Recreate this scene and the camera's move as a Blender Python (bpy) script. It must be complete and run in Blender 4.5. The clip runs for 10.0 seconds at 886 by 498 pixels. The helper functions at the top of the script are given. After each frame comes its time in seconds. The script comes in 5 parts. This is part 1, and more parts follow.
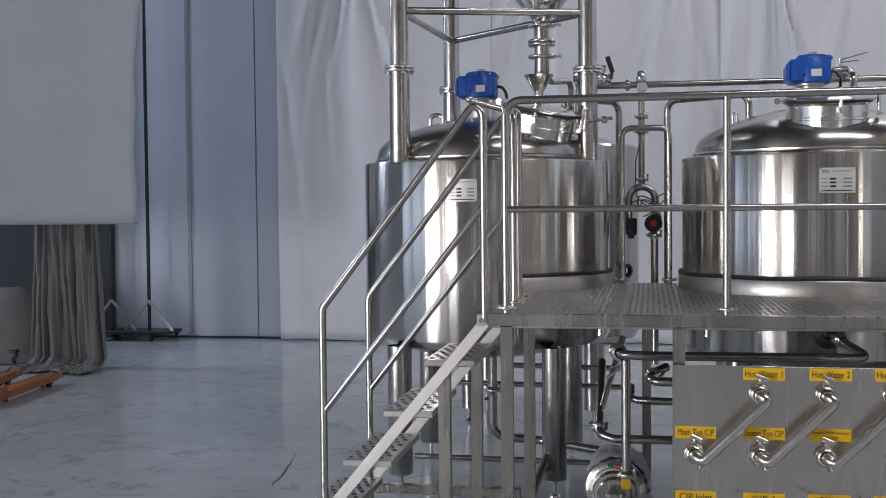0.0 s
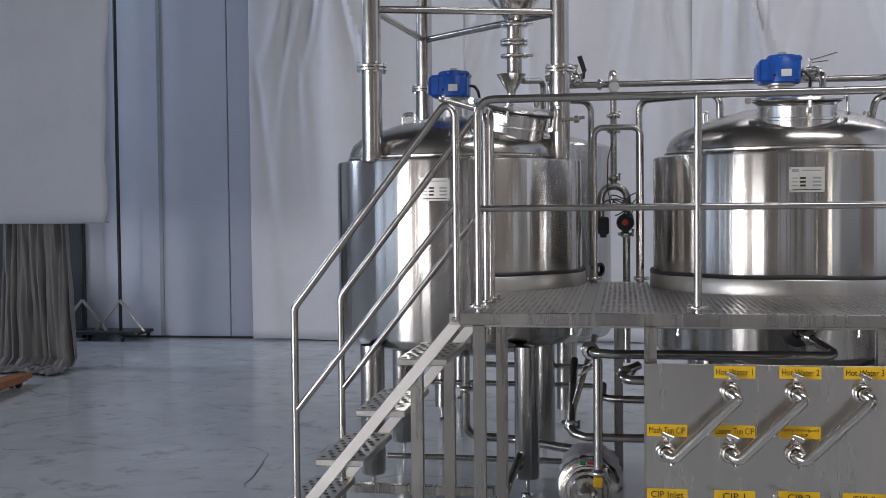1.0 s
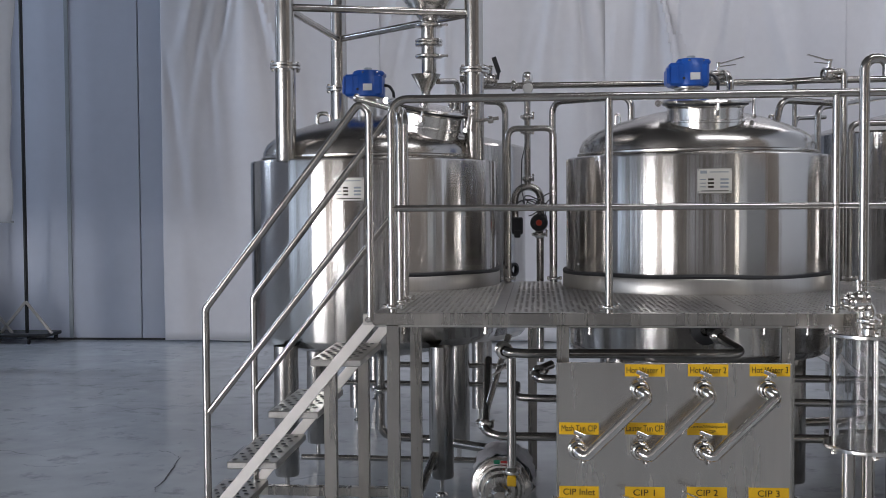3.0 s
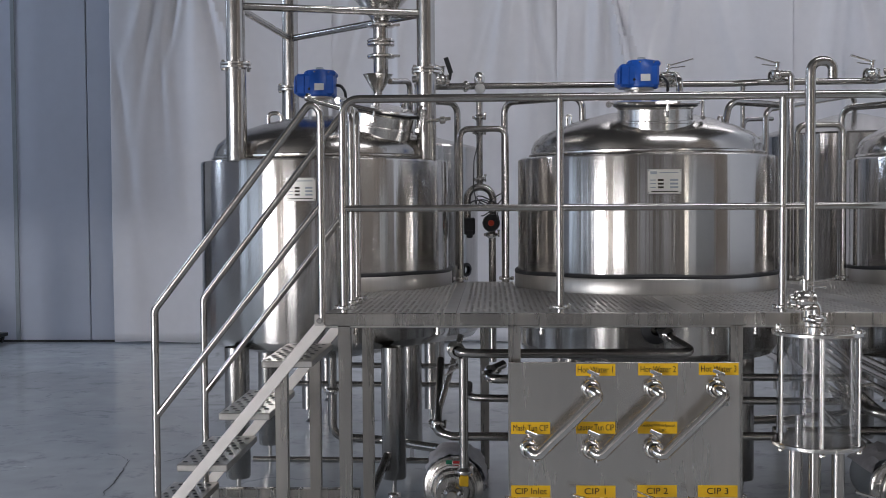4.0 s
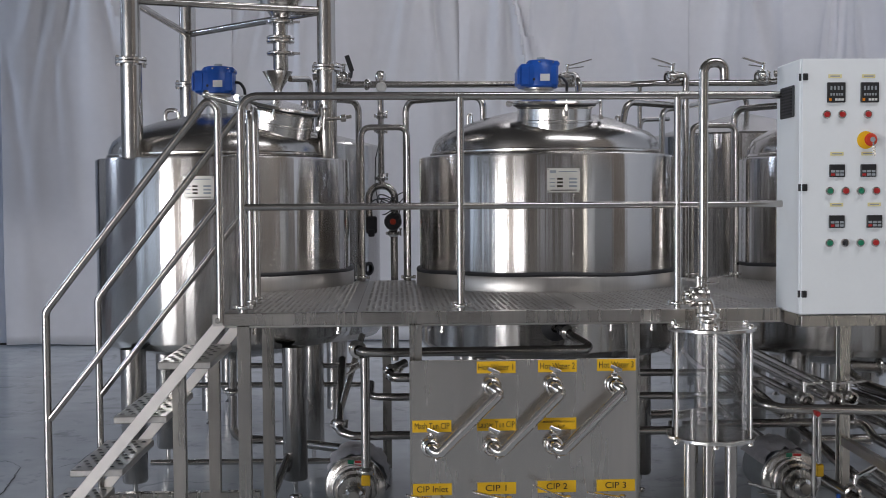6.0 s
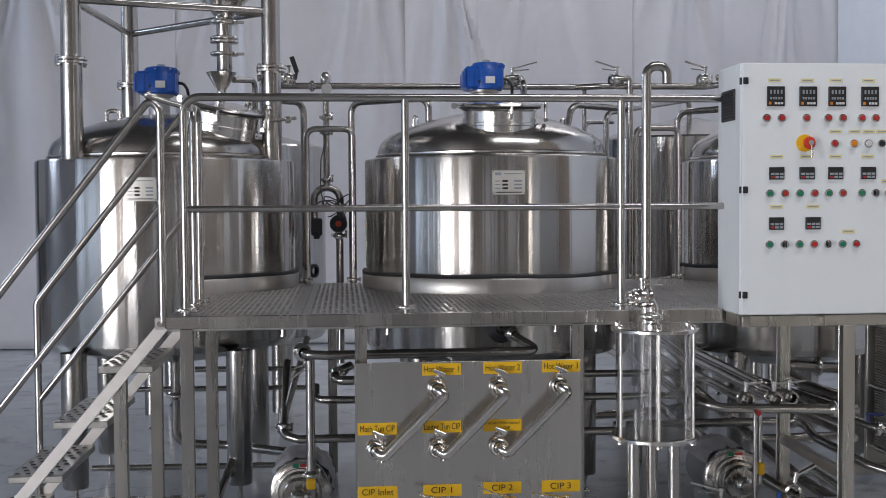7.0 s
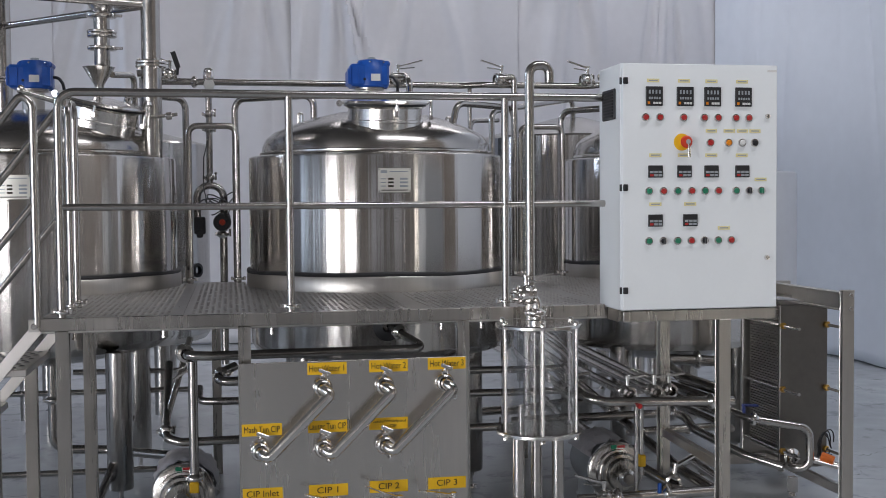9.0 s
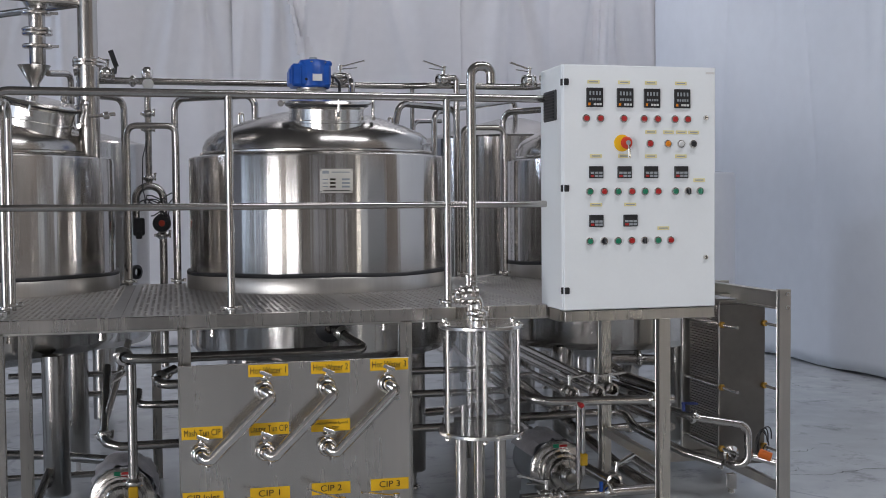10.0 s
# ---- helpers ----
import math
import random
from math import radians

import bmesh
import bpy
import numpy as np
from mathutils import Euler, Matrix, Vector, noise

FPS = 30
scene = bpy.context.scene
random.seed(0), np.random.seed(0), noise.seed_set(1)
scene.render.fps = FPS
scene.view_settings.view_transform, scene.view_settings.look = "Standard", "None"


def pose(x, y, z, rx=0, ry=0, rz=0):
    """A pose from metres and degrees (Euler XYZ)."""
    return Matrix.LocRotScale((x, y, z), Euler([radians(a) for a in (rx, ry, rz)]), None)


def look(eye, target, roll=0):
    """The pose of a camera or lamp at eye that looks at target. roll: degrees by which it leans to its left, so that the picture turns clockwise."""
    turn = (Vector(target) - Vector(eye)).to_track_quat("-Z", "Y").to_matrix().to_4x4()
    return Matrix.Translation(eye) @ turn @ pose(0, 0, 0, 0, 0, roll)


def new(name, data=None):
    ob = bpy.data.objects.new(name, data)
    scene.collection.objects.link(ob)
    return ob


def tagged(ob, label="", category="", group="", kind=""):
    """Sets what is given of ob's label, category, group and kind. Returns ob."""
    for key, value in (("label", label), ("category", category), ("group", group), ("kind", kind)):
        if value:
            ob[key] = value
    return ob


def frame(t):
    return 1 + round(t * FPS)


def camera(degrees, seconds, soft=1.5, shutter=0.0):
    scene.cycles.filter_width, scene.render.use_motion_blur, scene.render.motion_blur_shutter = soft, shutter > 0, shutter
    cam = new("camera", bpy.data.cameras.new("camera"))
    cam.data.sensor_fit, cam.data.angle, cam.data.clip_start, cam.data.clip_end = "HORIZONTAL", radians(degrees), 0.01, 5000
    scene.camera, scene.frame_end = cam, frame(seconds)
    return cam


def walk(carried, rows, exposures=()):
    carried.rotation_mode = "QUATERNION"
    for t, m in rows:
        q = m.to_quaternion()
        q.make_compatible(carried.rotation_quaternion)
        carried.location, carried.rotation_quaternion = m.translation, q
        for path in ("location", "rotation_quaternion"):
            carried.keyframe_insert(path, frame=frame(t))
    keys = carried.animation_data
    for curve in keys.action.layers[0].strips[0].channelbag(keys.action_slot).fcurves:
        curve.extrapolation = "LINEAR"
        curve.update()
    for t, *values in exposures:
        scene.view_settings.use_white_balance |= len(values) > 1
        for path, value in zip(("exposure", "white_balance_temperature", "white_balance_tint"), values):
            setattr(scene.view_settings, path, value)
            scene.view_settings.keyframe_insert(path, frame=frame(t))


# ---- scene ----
cam = camera(43.69, 10.0, soft=0.85)
# seconds, eye x y z, yaw, pitch, roll
ROWS = [
    (0, 0.0430, -0.1785, 1.6031, 10.685, -2.114, -0.539),
    (0.5, 0.0458, -0.1761, 1.6028, 10.027, -2.121, -0.514),
    (1, 0.0487, -0.1738, 1.6024, 9.318, -2.166, -0.542),
    (1.5, 0.0518, -0.1714, 1.6021, 8.397, -2.195, -0.519),
    (2, 0.0550, -0.1690, 1.6017, 7.354, -2.221, -0.450),
    (2.5, 0.0585, -0.1666, 1.6013, 6.214, -2.213, -0.406),
    (4, 0.0696, -0.1595, 1.6000, 2.595, -2.183, -0.359),
    (4.5, 0.0737, -0.1571, 1.5995, 1.425, -2.231, -0.362),
    (5, 0.0779, -0.1548, 1.5990, 0.159, -2.285, -0.378),
    (5.5, 0.0823, -0.1524, 1.5985, -1.061, -2.296, -0.397),
    (7, 0.0963, -0.1453, 1.5969, -5.104, -2.174, -0.355),
    (7.5, 0.1013, -0.1430, 1.5964, -6.473, -2.225, -0.390),
    (8, 0.1065, -0.1406, 1.5958, -7.988, -2.268, -0.361),
    (8.5, 0.1118, -0.1383, 1.5952, -9.380, -2.300, -0.403),
    (9, 0.1173, -0.1360, 1.5945, -10.837, -2.303, -0.435),
    (9.5, 0.1229, -0.1336, 1.5939, -12.224, -2.284, -0.466),
    (10, 0.1287, -0.1313, 1.5932, -13.729, -2.282, -0.472),
]


def eye_pose(x, y, z, yaw, pitch, roll):
    a, p = radians(yaw), radians(pitch)
    ahead = Vector((-math.sin(a) * math.cos(p), math.cos(a) * math.cos(p), math.sin(p)))
    return look((x, y, z), Vector((x, y, z)) + ahead, roll)


walk(cam, [(r[0], eye_pose(*r[1:])) for r in ROWS], exposures=[(0.0, -0.06), (2.5, -0.10), (4.5, -0.22), (5.5, -0.23), (7.5, -0.17), (10.0, -0.11)])

# The line behind the deck and the hall are laid out at 10 : 11; a last step brings them to true size about MARK.
MARK, TRUE = Vector((0.063, -0.107, 1.595)), 1.10
GROUND = MARK.z * (1 - TRUE)


def true_size(p):
    return MARK + (Vector(p) - MARK) * TRUE


# ---- world and light ----
world = bpy.data.worlds.new("world")
scene.world = world
world.use_nodes = True
sky = world.node_tree.nodes.new("ShaderNodeTexSky")
sky.sky_type, sky.sun_disc = "NISHITA", False
sky.sun_elevation, sky.sun_rotation = radians(40), radians(200)
world.node_tree.nodes["Background"].inputs["Strength"].default_value = 0.1
world.node_tree.links.new(sky.outputs[0], world.node_tree.nodes["Background"].inputs["Color"])


def opening_light(name, eye, target, w, h, power, colour):
    lamp = bpy.data.lights.new(name, "AREA")
    lamp.shape, lamp.size, lamp.size_y, lamp.energy, lamp.color = "RECTANGLE", w * TRUE, h * TRUE, power * TRUE ** 2, colour
    ob = new(name, lamp)
    ob.matrix_world = look(true_size(eye), true_size(target))
    return ob


# daylight in the hall's gate and west doors, with overhead fill added
opening_light("gate_daylight", (-12.4, -6.4, 1.85), (0, -6.4, 1.85), 4.6, 3.5, 1350, (0.94, 0.945, 1.0))
opening_light("gate_daylight", (-8.1, -8.9, 1.85), (-8.1, 0, 1.85), 3.2, 3.5, 360, (0.95, 0.95, 1.0))
opening_light("west_daylight", (-12.4, -0.5, 2.6), (0, -0.5, 2.6), 6.9, 5.0, 130, (0.62, 0.77, 1.0))
opening_light("west_daylight", (-12.4, 10.5, 6.2), (-3, 12.0, 5.2), 2.6, 2.2, 430, (0.66, 0.78, 1.0))
# unseen overhead fill, added to brighten the curtains, right wall and cabinet front
opening_light("roof_fill", (3.4, 11.2, 7.3), (3.4, 11.2, 0), 6.6, 0.8, 115, (0.95, 0.94, 1.0))
opening_light("roof_fill", (3.2, 1.8, 7.3), (3.2, 1.8, 0), 5.0, 1.8, 230, (0.94, 0.94, 1.0))
opening_light("east_daylight", (6.6, -5.0, 2.2), (0, -5.0, 2.2), 0.6, 4.0, 45, (1.0, 0.95, 0.88))

# ---- materials ----
def material(name, colour, rough=0.5, metal=0.0, scale=8.0, vary=0.15, bump=0.0, bump_scale=60.0, stretch=(1, 1, 1), rough_vary=0.08, coat=0.0, spec=0.5):
    """A surface with two scales of variation in colour and gloss, and a fine relief."""
    m = bpy.data.materials.new(name)
    m.use_nodes = True
    nt = m.node_tree
    n, li = nt.nodes, nt.links
    b = n["Principled BSDF"]
    b.inputs["Metallic"].default_value = metal
    b.inputs["Coat Weight"].default_value = coat
    b.inputs["Specular IOR Level"].default_value = spec
    co = n.new("ShaderNodeTexCoord")
    mp = n.new("ShaderNodeMapping")
    mp.inputs["Scale"].default_value = stretch
    li.new(co.outputs["Object"], mp.inputs["Vector"])
    big, small = n.new("ShaderNodeTexNoise"), n.new("ShaderNodeTexNoise")
    big.inputs["Scale"].default_value, small.inputs["Scale"].default_value = scale, scale * 9
    big.inputs["Detail"].default_value = small.inputs["Detail"].default_value = 4
    add = n.new("ShaderNodeMath")
    add.operation = "MULTIPLY_ADD"
    add.inputs[1].default_value = 0.45
    li.new(small.outputs[0], add.inputs[0])
    li.new(big.outputs[0], add.inputs[2])
    for t in (big, small):
        li.new(mp.outputs[0], t.inputs["Vector"])
    ramp = n.new("ShaderNodeMapRange")
    ramp.inputs["From Min"].default_value, ramp.inputs["From Max"].default_value = 0.42, 1.05
    ramp.inputs["To Min"].default_value, ramp.inputs["To Max"].default_value = 1 - vary, 1 + vary
    li.new(add.outputs[0], ramp.inputs["Value"])
    mix = n.new("ShaderNodeVectorMath")
    mix.operation = "SCALE"
    mix.inputs[0].default_value = colour[:3]
    li.new(ramp.outputs[0], mix.inputs["Scale"])
    li.new(mix.outputs[0], b.inputs["Base Color"])
    rr = n.new("ShaderNodeMapRange")
    rr.inputs["From Min"].default_value, rr.inputs["From Max"].default_value = 0.42, 1.05
    rr.inputs["To Min"].default_value, rr.inputs["To Max"].default_value = max(0.02, rough - rough_vary), min(1, rough + rough_vary)
    li.new(add.outputs[0], rr.inputs["Value"])
    li.new(rr.outputs[0], b.inputs["Roughness"])
    if bump:
        t = n.new("ShaderNodeTexNoise")
        t.inputs["Scale"].default_value, t.inputs["Detail"].default_value = bump_scale, 3
        li.new(mp.outputs[0], t.inputs["Vector"])
        bp = n.new("ShaderNodeBump")
        bp.inputs["Strength"].default_value, bp.inputs["Distance"].default_value = bump, 0.01
        li.new(t.outputs[0], bp.inputs["Height"])
        li.new(bp.outputs[0], b.inputs["Normal"])
    return m


STEEL = material("polished_steel", (0.70, 0.68, 0.65), 0.2, 1.0, 14, 0.06, rough_vary=0.05)
PIPE = material("pipe_steel", (0.47, 0.45, 0.425), 0.23, 1.0, 20, 0.08, rough_vary=0.05)
SHELL = material("mirror_sheet_steel", (0.56, 0.54, 0.515), 0.18, 1.0, 5, 0.05, bump=0.14, bump_scale=17, stretch=(1, 1, 0.003), rough_vary=0.03)
DOME = material("dished_end_steel", (0.46, 0.44, 0.415), 0.21, 1.0, 6, 0.05, bump=0.012, bump_scale=5, rough_vary=0.03)


def brushed_round(m, amount):
    """Fine polish lines round the axis of a turned body."""
    n, li = m.node_tree.nodes, m.node_tree.links
    b = n["Principled BSDF"]
    t = n.new("ShaderNodeTangent")
    t.direction_type, t.axis = "RADIAL", "Z"
    b.inputs["Anisotropic"].default_value, b.inputs["Anisotropic Rotation"].default_value = amount, 0.25
    li.new(t.outputs[0], b.inputs["Tangent"])
    return m


brushed_round(SHELL, 0.97)
brushed_round(DOME, 0.6)
BRUSHED = material("brushed_steel", (0.54, 0.52, 0.49), 0.36, 1.0, 10, 0.1, bump=0.03, bump_scale=120, stretch=(1, 1, 0.08), rough_vary=0.08)
SHEET = material("brushed_sheet", (0.62, 0.59, 0.55), 0.27, 1.0, 3, 0.1, bump=0.10, bump_scale=9, stretch=(1, 1, 0.12), rough_vary=0.07)
STRINGER = material("bright_flat_steel", (0.80, 0.765, 0.72), 0.48, 1.0, 5, 0.12, bump=0.02, bump_scale=90, stretch=(0.3, 1, 0.3), rough_vary=0.08)
HXPLATE = material("dull_plate_steel", (0.19, 0.182, 0.17), 0.38, 1.0, 4, 0.15, bump=0.04, bump_scale=9, rough_vary=0.1)
LEGSTEEL = material("square_tube_steel", (0.45, 0.428, 0.395), 0.28, 1.0, 7, 0.16, bump=0.03, bump_scale=110, stretch=(1, 1, 0.06), rough_vary=0.09)
DECK = material("chequered_steel", (0.36, 0.35, 0.335), 0.36, 1.0, 6, 0.15, rough_vary=0.1)
RUBBER = material("black_rubber", (0.02, 0.02, 0.022), 0.55, 0, 30, 0.2)
BLACK = material("black_plastic", (0.018, 0.018, 0.02), 0.4, 0, 30, 0.2)
BLUE = material("blue_paint", (0.012, 0.09, 0.42), 0.35, 0, 20, 0.15, bump=0.02, bump_scale=90)
CABINET = material("white_powder_coat", (0.84, 0.87, 0.875), 0.42, 0, 6, 0.02, bump=0.02, bump_scale=400, rough_vary=0.04)
CURTAIN = material("white_sheeting", (0.74, 0.735, 0.76), 0.62, 0, 1.2, 0.05, bump=0.06, bump_scale=3, rough_vary=0.08)
CLOTH = material("grey_cloth", (0.19, 0.182, 0.178), 0.9, 0, 4, 0.12, bump=0.1, bump_scale=60)
BOARD = material("grey_white_sheet", (0.44, 0.46, 0.50), 0.75, 0, 1.5, 0.08, bump=0.08, bump_scale=4)
PANEL = material("grey_wall_panel", (0.60, 0.63, 0.71), 0.5, 0, 0.8, 0.06, rough_vary=0.06)
WALL = material("painted_wall", (0.76, 0.80, 0.86), 0.7, 0, 0.7, 0.05, bump=0.03, bump_scale=80)
DARKWALL = material("hall_wall", (0.25, 0.215, 0.185), 0.8, 0, 0.7, 0.35)
CEIL = material("hall_ceiling", (0.10, 0.095, 0.09), 0.8, 0, 0.7, 0.1)
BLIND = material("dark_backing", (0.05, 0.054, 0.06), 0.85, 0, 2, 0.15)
DARKBLUE = material("dark_blue_grip", (0.02, 0.035, 0.16), 0.4, 0, 20, 0.1)
YELLOW = material("yellow_label", (0.85, 0.50, 0.015), 0.45, 0, 12, 0.05)
INK = material("black_ink", (0.03, 0.022, 0.01), 0.6, 0, 30, 0.1)
ORANGE = material("orange_paint", (0.30, 0.105, 0.03), 0.55, 0, 14, 0.35, bump=0.05)
PAPER = material("white_film", (0.62, 0.60, 0.62), 0.35, 0, 9, 0.25, bump=0.35, bump_scale=16)
REDP = material("red_plastic", (0.42, 0.02, 0.02), 0.3, 0, 20, 0.1)
GREENP = material("green_plastic", (0.01, 0.19, 0.1), 0.3, 0, 20, 0.1)
AMBER = material("amber_plastic", (0.75, 0.24, 0.01), 0.3, 0, 20, 0.1)
CLEAR = material("white_plastic", (0.7, 0.7, 0.68), 0.35, 0, 20, 0.05)
LABELY = material("pale_yellow_label", (0.8, 0.72, 0.36), 0.5, 0, 20, 0.05)
BRASS = material("brass", (0.55, 0.33, 0.08), 0.35, 1.0, 30, 0.15)
PLATE = material("etched_plate", (0.78, 0.76, 0.70), 0.38, 0.55, 20, 0.06)
WHITETANK = material("grey_blue_film", (0.72, 0.74, 0.78), 0.35, 0.0, 2, 0.06)
MOTORGREY = material("grey_motor_paint", (0.33, 0.36, 0.38), 0.4, 0, 8, 0.1)


def floor_material():
    m = material("sealed_concrete", (0.49, 0.515, 0.53), 0.19, 0, 0.55, 0.16, bump=0.035, bump_scale=9, rough_vary=0.1)
    nt = m.node_tree
    n, li = nt.nodes, nt.links
    b = n["Principled BSDF"]
    old = b.inputs["Base Color"].links[0].from_socket
    co = n.new("ShaderNodeTexCoord")
    warp = n.new("ShaderNodeTexNoise")
    warp.inputs["Scale"].default_value, warp.inputs["Detail"].default_value = 1.7, 5
    wv = n.new("ShaderNodeVectorMath")
    wv.operation = "MULTIPLY_ADD"
    wv.inputs[1].default_value = (0.9, 0.9, 0)
    li.new(co.outputs["Object"], warp.inputs["Vector"])
    li.new(warp.outputs["Color"], wv.inputs[0])
    li.new(co.outputs["Object"], wv.inputs[2])
    vo = n.new("ShaderNodeTexVoronoi")
    vo.feature = "DISTANCE_TO_EDGE"
    vo.inputs["Scale"].default_value = 0.42
    li.new(wv.outputs[0], vo.inputs["Vector"])
    crack = n.new("ShaderNodeMapRange")
    crack.inputs["From Min"].default_value, crack.inputs["From Max"].default_value = 0.0, 0.009
    li.new(vo.outputs["Distance"], crack.inputs["Value"])
    gate = n.new("ShaderNodeTexNoise")
    gate.inputs["Scale"].default_value = 0.9
    li.new(co.outputs["Object"], gate.inputs["Vector"])
    gm = n.new("ShaderNodeMapRange")
    gm.inputs["From Min"].default_value, gm.inputs["From Max"].default_value = 0.47, 0.58
    gm.inputs["To Min"].default_value, gm.inputs["To Max"].default_value = 1.0, 0.0
    li.new(gate.outputs[0], gm.inputs["Value"])
    mx = n.new("ShaderNodeMath")
    mx.operation = "MAXIMUM"
    li.new(crack.outputs[0], mx.inputs[0])
    li.new(gm.outputs[0], mx.inputs[1])
    # scuffs and dust
    sc = n.new("ShaderNodeTexNoise")
    sc.inputs["Scale"].default_value, sc.inputs["Detail"].default_value, sc.inputs["Roughness"].default_value = 3.2, 9, 0.72
    li.new(co.outputs["Object"], sc.inputs["Vector"])
    sr = n.new("ShaderNodeMapRange")
    sr.inputs["From Min"].default_value, sr.inputs["From Max"].default_value = 0.33, 0.45
    sr.inputs["To Min"].default_value = 0.62
    li.new(sc.outputs[0], sr.inputs["Value"])
    lo = n.new("ShaderNodeMapRange")
    lo.inputs["To Min"].default_value = 0.72
    li.new(mx.outputs[0], lo.inputs["Value"])
    f = n.new("ShaderNodeMath")
    f.operation = "MULTIPLY"
    li.new(lo.outputs[0], f.inputs[0])
    li.new(sr.outputs[0], f.inputs[1])
    out = n.new("ShaderNodeVectorMath")
    out.operation = "SCALE"
    li.new(old, out.inputs[0])
    li.new(f.outputs[0], out.inputs["Scale"])
    li.new(out.outputs[0], b.inputs["Base Color"])
    return m


FLOOR = floor_material()
GLASS = bpy.data.materials.new("clear_glass")
GLASS.use_nodes = True
_g = GLASS.node_tree.nodes["Principled BSDF"]
_g.inputs["Transmission Weight"].default_value, _g.inputs["Roughness"].default_value, _g.inputs["IOR"].default_value = 1.0, 0.01, 1.45


# ---- mesh helpers ----
def bm_box(bm, x0, x1, y0, y1, z0, z1, bevel=0.0):
    """A block with bevelled edges."""
    v = bmesh.ops.create_cube(bm, size=1)["verts"]
    for p in v:
        p.co = ((x0 + x1) / 2 + p.co.x * (x1 - x0), (y0 + y1) / 2 + p.co.y * (y1 - y0), (z0 + z1) / 2 + p.co.z * (z1 - z0))
    if bevel:
        e = list({k for p in v for k in p.link_edges})
        bmesh.ops.bevel(bm, geom=e, offset=bevel, segments=1, affect="EDGES", profile=0.5)
    return bm


def bm_bar(bm, a, b, w, h, bevel=0.003, up=(0, 0, 1)):
    """A square bar from a to b, w across and h along up."""
    a, b = Vector(a), Vector(b)
    d = (b - a).normalized()
    side = d.cross(Vector(up))
    side = side.normalized() if side.length > 1e-4 else Vector((1, 0, 0))
    top = side.cross(d)
    m = Matrix((side, top, d)).transposed().to_4x4()
    v = bmesh.ops.create_cube(bm, size=1)["verts"]
    length = (b - a).length
    for p in v:
        q = Vector((p.co.x * w, p.co.y * h, p.co.z * length))
        p.co = (a + b) / 2 + m @ q
    if bevel:
        e = list({k for p in v for k in p.link_edges})
        bmesh.ops.bevel(bm, geom=e, offset=bevel, segments=1, affect="EDGES", profile=0.5)
    return bm


def rounded(points, bend, steps=6):
    """The points of a path with its corners bent to a radius."""
    pts = [Vector(p) for p in points]
    out = [pts[0]]
    for a, b, c in zip(pts, pts[1:], pts[2:]):
        u, v = (a - b), (c - b)
        lu, lv = u.length, v.length
        u, v = u / lu, v / lv
        ang = u.angle(v)
        if ang > 3.1 or bend <= 0:
            out.append(b)
            continue
        cut = min(bend / math.tan(ang / 2), lu * 0.48, lv * 0.48)
        r = cut * math.tan(ang / 2)
        centre = b + (u + v).normalized() * (r / math.sin(ang / 2))
        p, q = b + u * cut - centre, b + v * cut - centre
        turn = p.angle(q)
        for i in range(steps + 1):
            k = i / steps
            out.append(centre + (p * math.sin((1 - k) * turn) + q * math.sin(k * turn)) / math.sin(turn))
    out.append(pts[-1])
    return out


def bm_tube(bm, points, r, bend=0.0, seg=14, cap=True):
    """A round pipe along a path with bent corners."""
    pts = rounded(points, bend)
    n = len(pts)
    rings, prev = [], None
    for i, p in enumerate(pts):
        d = (pts[min(i + 1, n - 1)] - pts[max(i - 1, 0)]).normalized()
        if prev is None:
            side = d.orthogonal().normalized()
        else:
            side = (prev - d * prev.dot(d)).normalized()
        prev = side
        other = d.cross(side)
        rings.append([bm.verts.new(p + (side * math.cos(2 * math.pi * k / seg) + other * math.sin(2 * math.pi * k / seg)) * r) for k in range(seg)])
    for a, b in zip(rings, rings[1:]):
        for k in range(seg):
            f = bm.faces.new((a[k], a[(k + 1) % seg], b[(k + 1) % seg], b[k]))
            f.smooth = True
    if cap:
        bm.faces.new(rings[0][::-1])
        bm.faces.new(rings[-1])
    return bm


def bm_lathe(bm, profile, centre=(0, 0, 0), axis=(0, 0, 1), seg=48):
    """A turned body: (radius, height) along an axis through centre."""
    q = Vector((0, 0, 1)).rotation_difference(Vector(axis).normalized())
    c = Vector(centre)
    rings = []
    for r, h in profile:
        if r < 1e-5:
            rings.append([bm.verts.new(c + q @ Vector((0, 0, h)))])
        else:
            rings.append([bm.verts.new(c + q @ Vector((r * math.cos(2 * math.pi * k / seg), r * math.sin(2 * math.pi * k / seg), h))) for k in range(seg)])
    for a, b in zip(rings, rings[1:]):
        for k in range(seg):
            j = (k + 1) % seg
            if len(a) == 1 and len(b) == 1:
                continue
            if len(a) == 1:
                f = bm.faces.new((a[0], b[j], b[k]))
            elif len(b) == 1:
                f = bm.faces.new((a[k], a[j], b[0]))
            else:
                f = bm.faces.new((a[k], a[j], b[j], b[k]))
            f.smooth = True
    return bm


def disc(r, t, e=0.003):
    """The profile of a disc with softened rims, from height 0 to t."""
    e = min(e, t / 3, r / 3)
    return [(0, 0), (r - e, 0), (r, e), (r, t - e), (r - e, t), (0, t)]


def mesh_object(name, bm, mat, smooth_angle=35):
    me = bpy.data.meshes.new(name)
    bmesh.ops.recalc_face_normals(bm, faces=bm.faces)
    lim = radians(smooth_angle)
    for e in bm.edges:
        if len(e.link_faces) == 2:
            e.smooth = e.calc_face_angle(0) < lim
    for f in bm.faces:
        f.smooth = True
    bm.to_mesh(me)
    bm.free()
    me.materials.append(mat)
    return new(name, me)


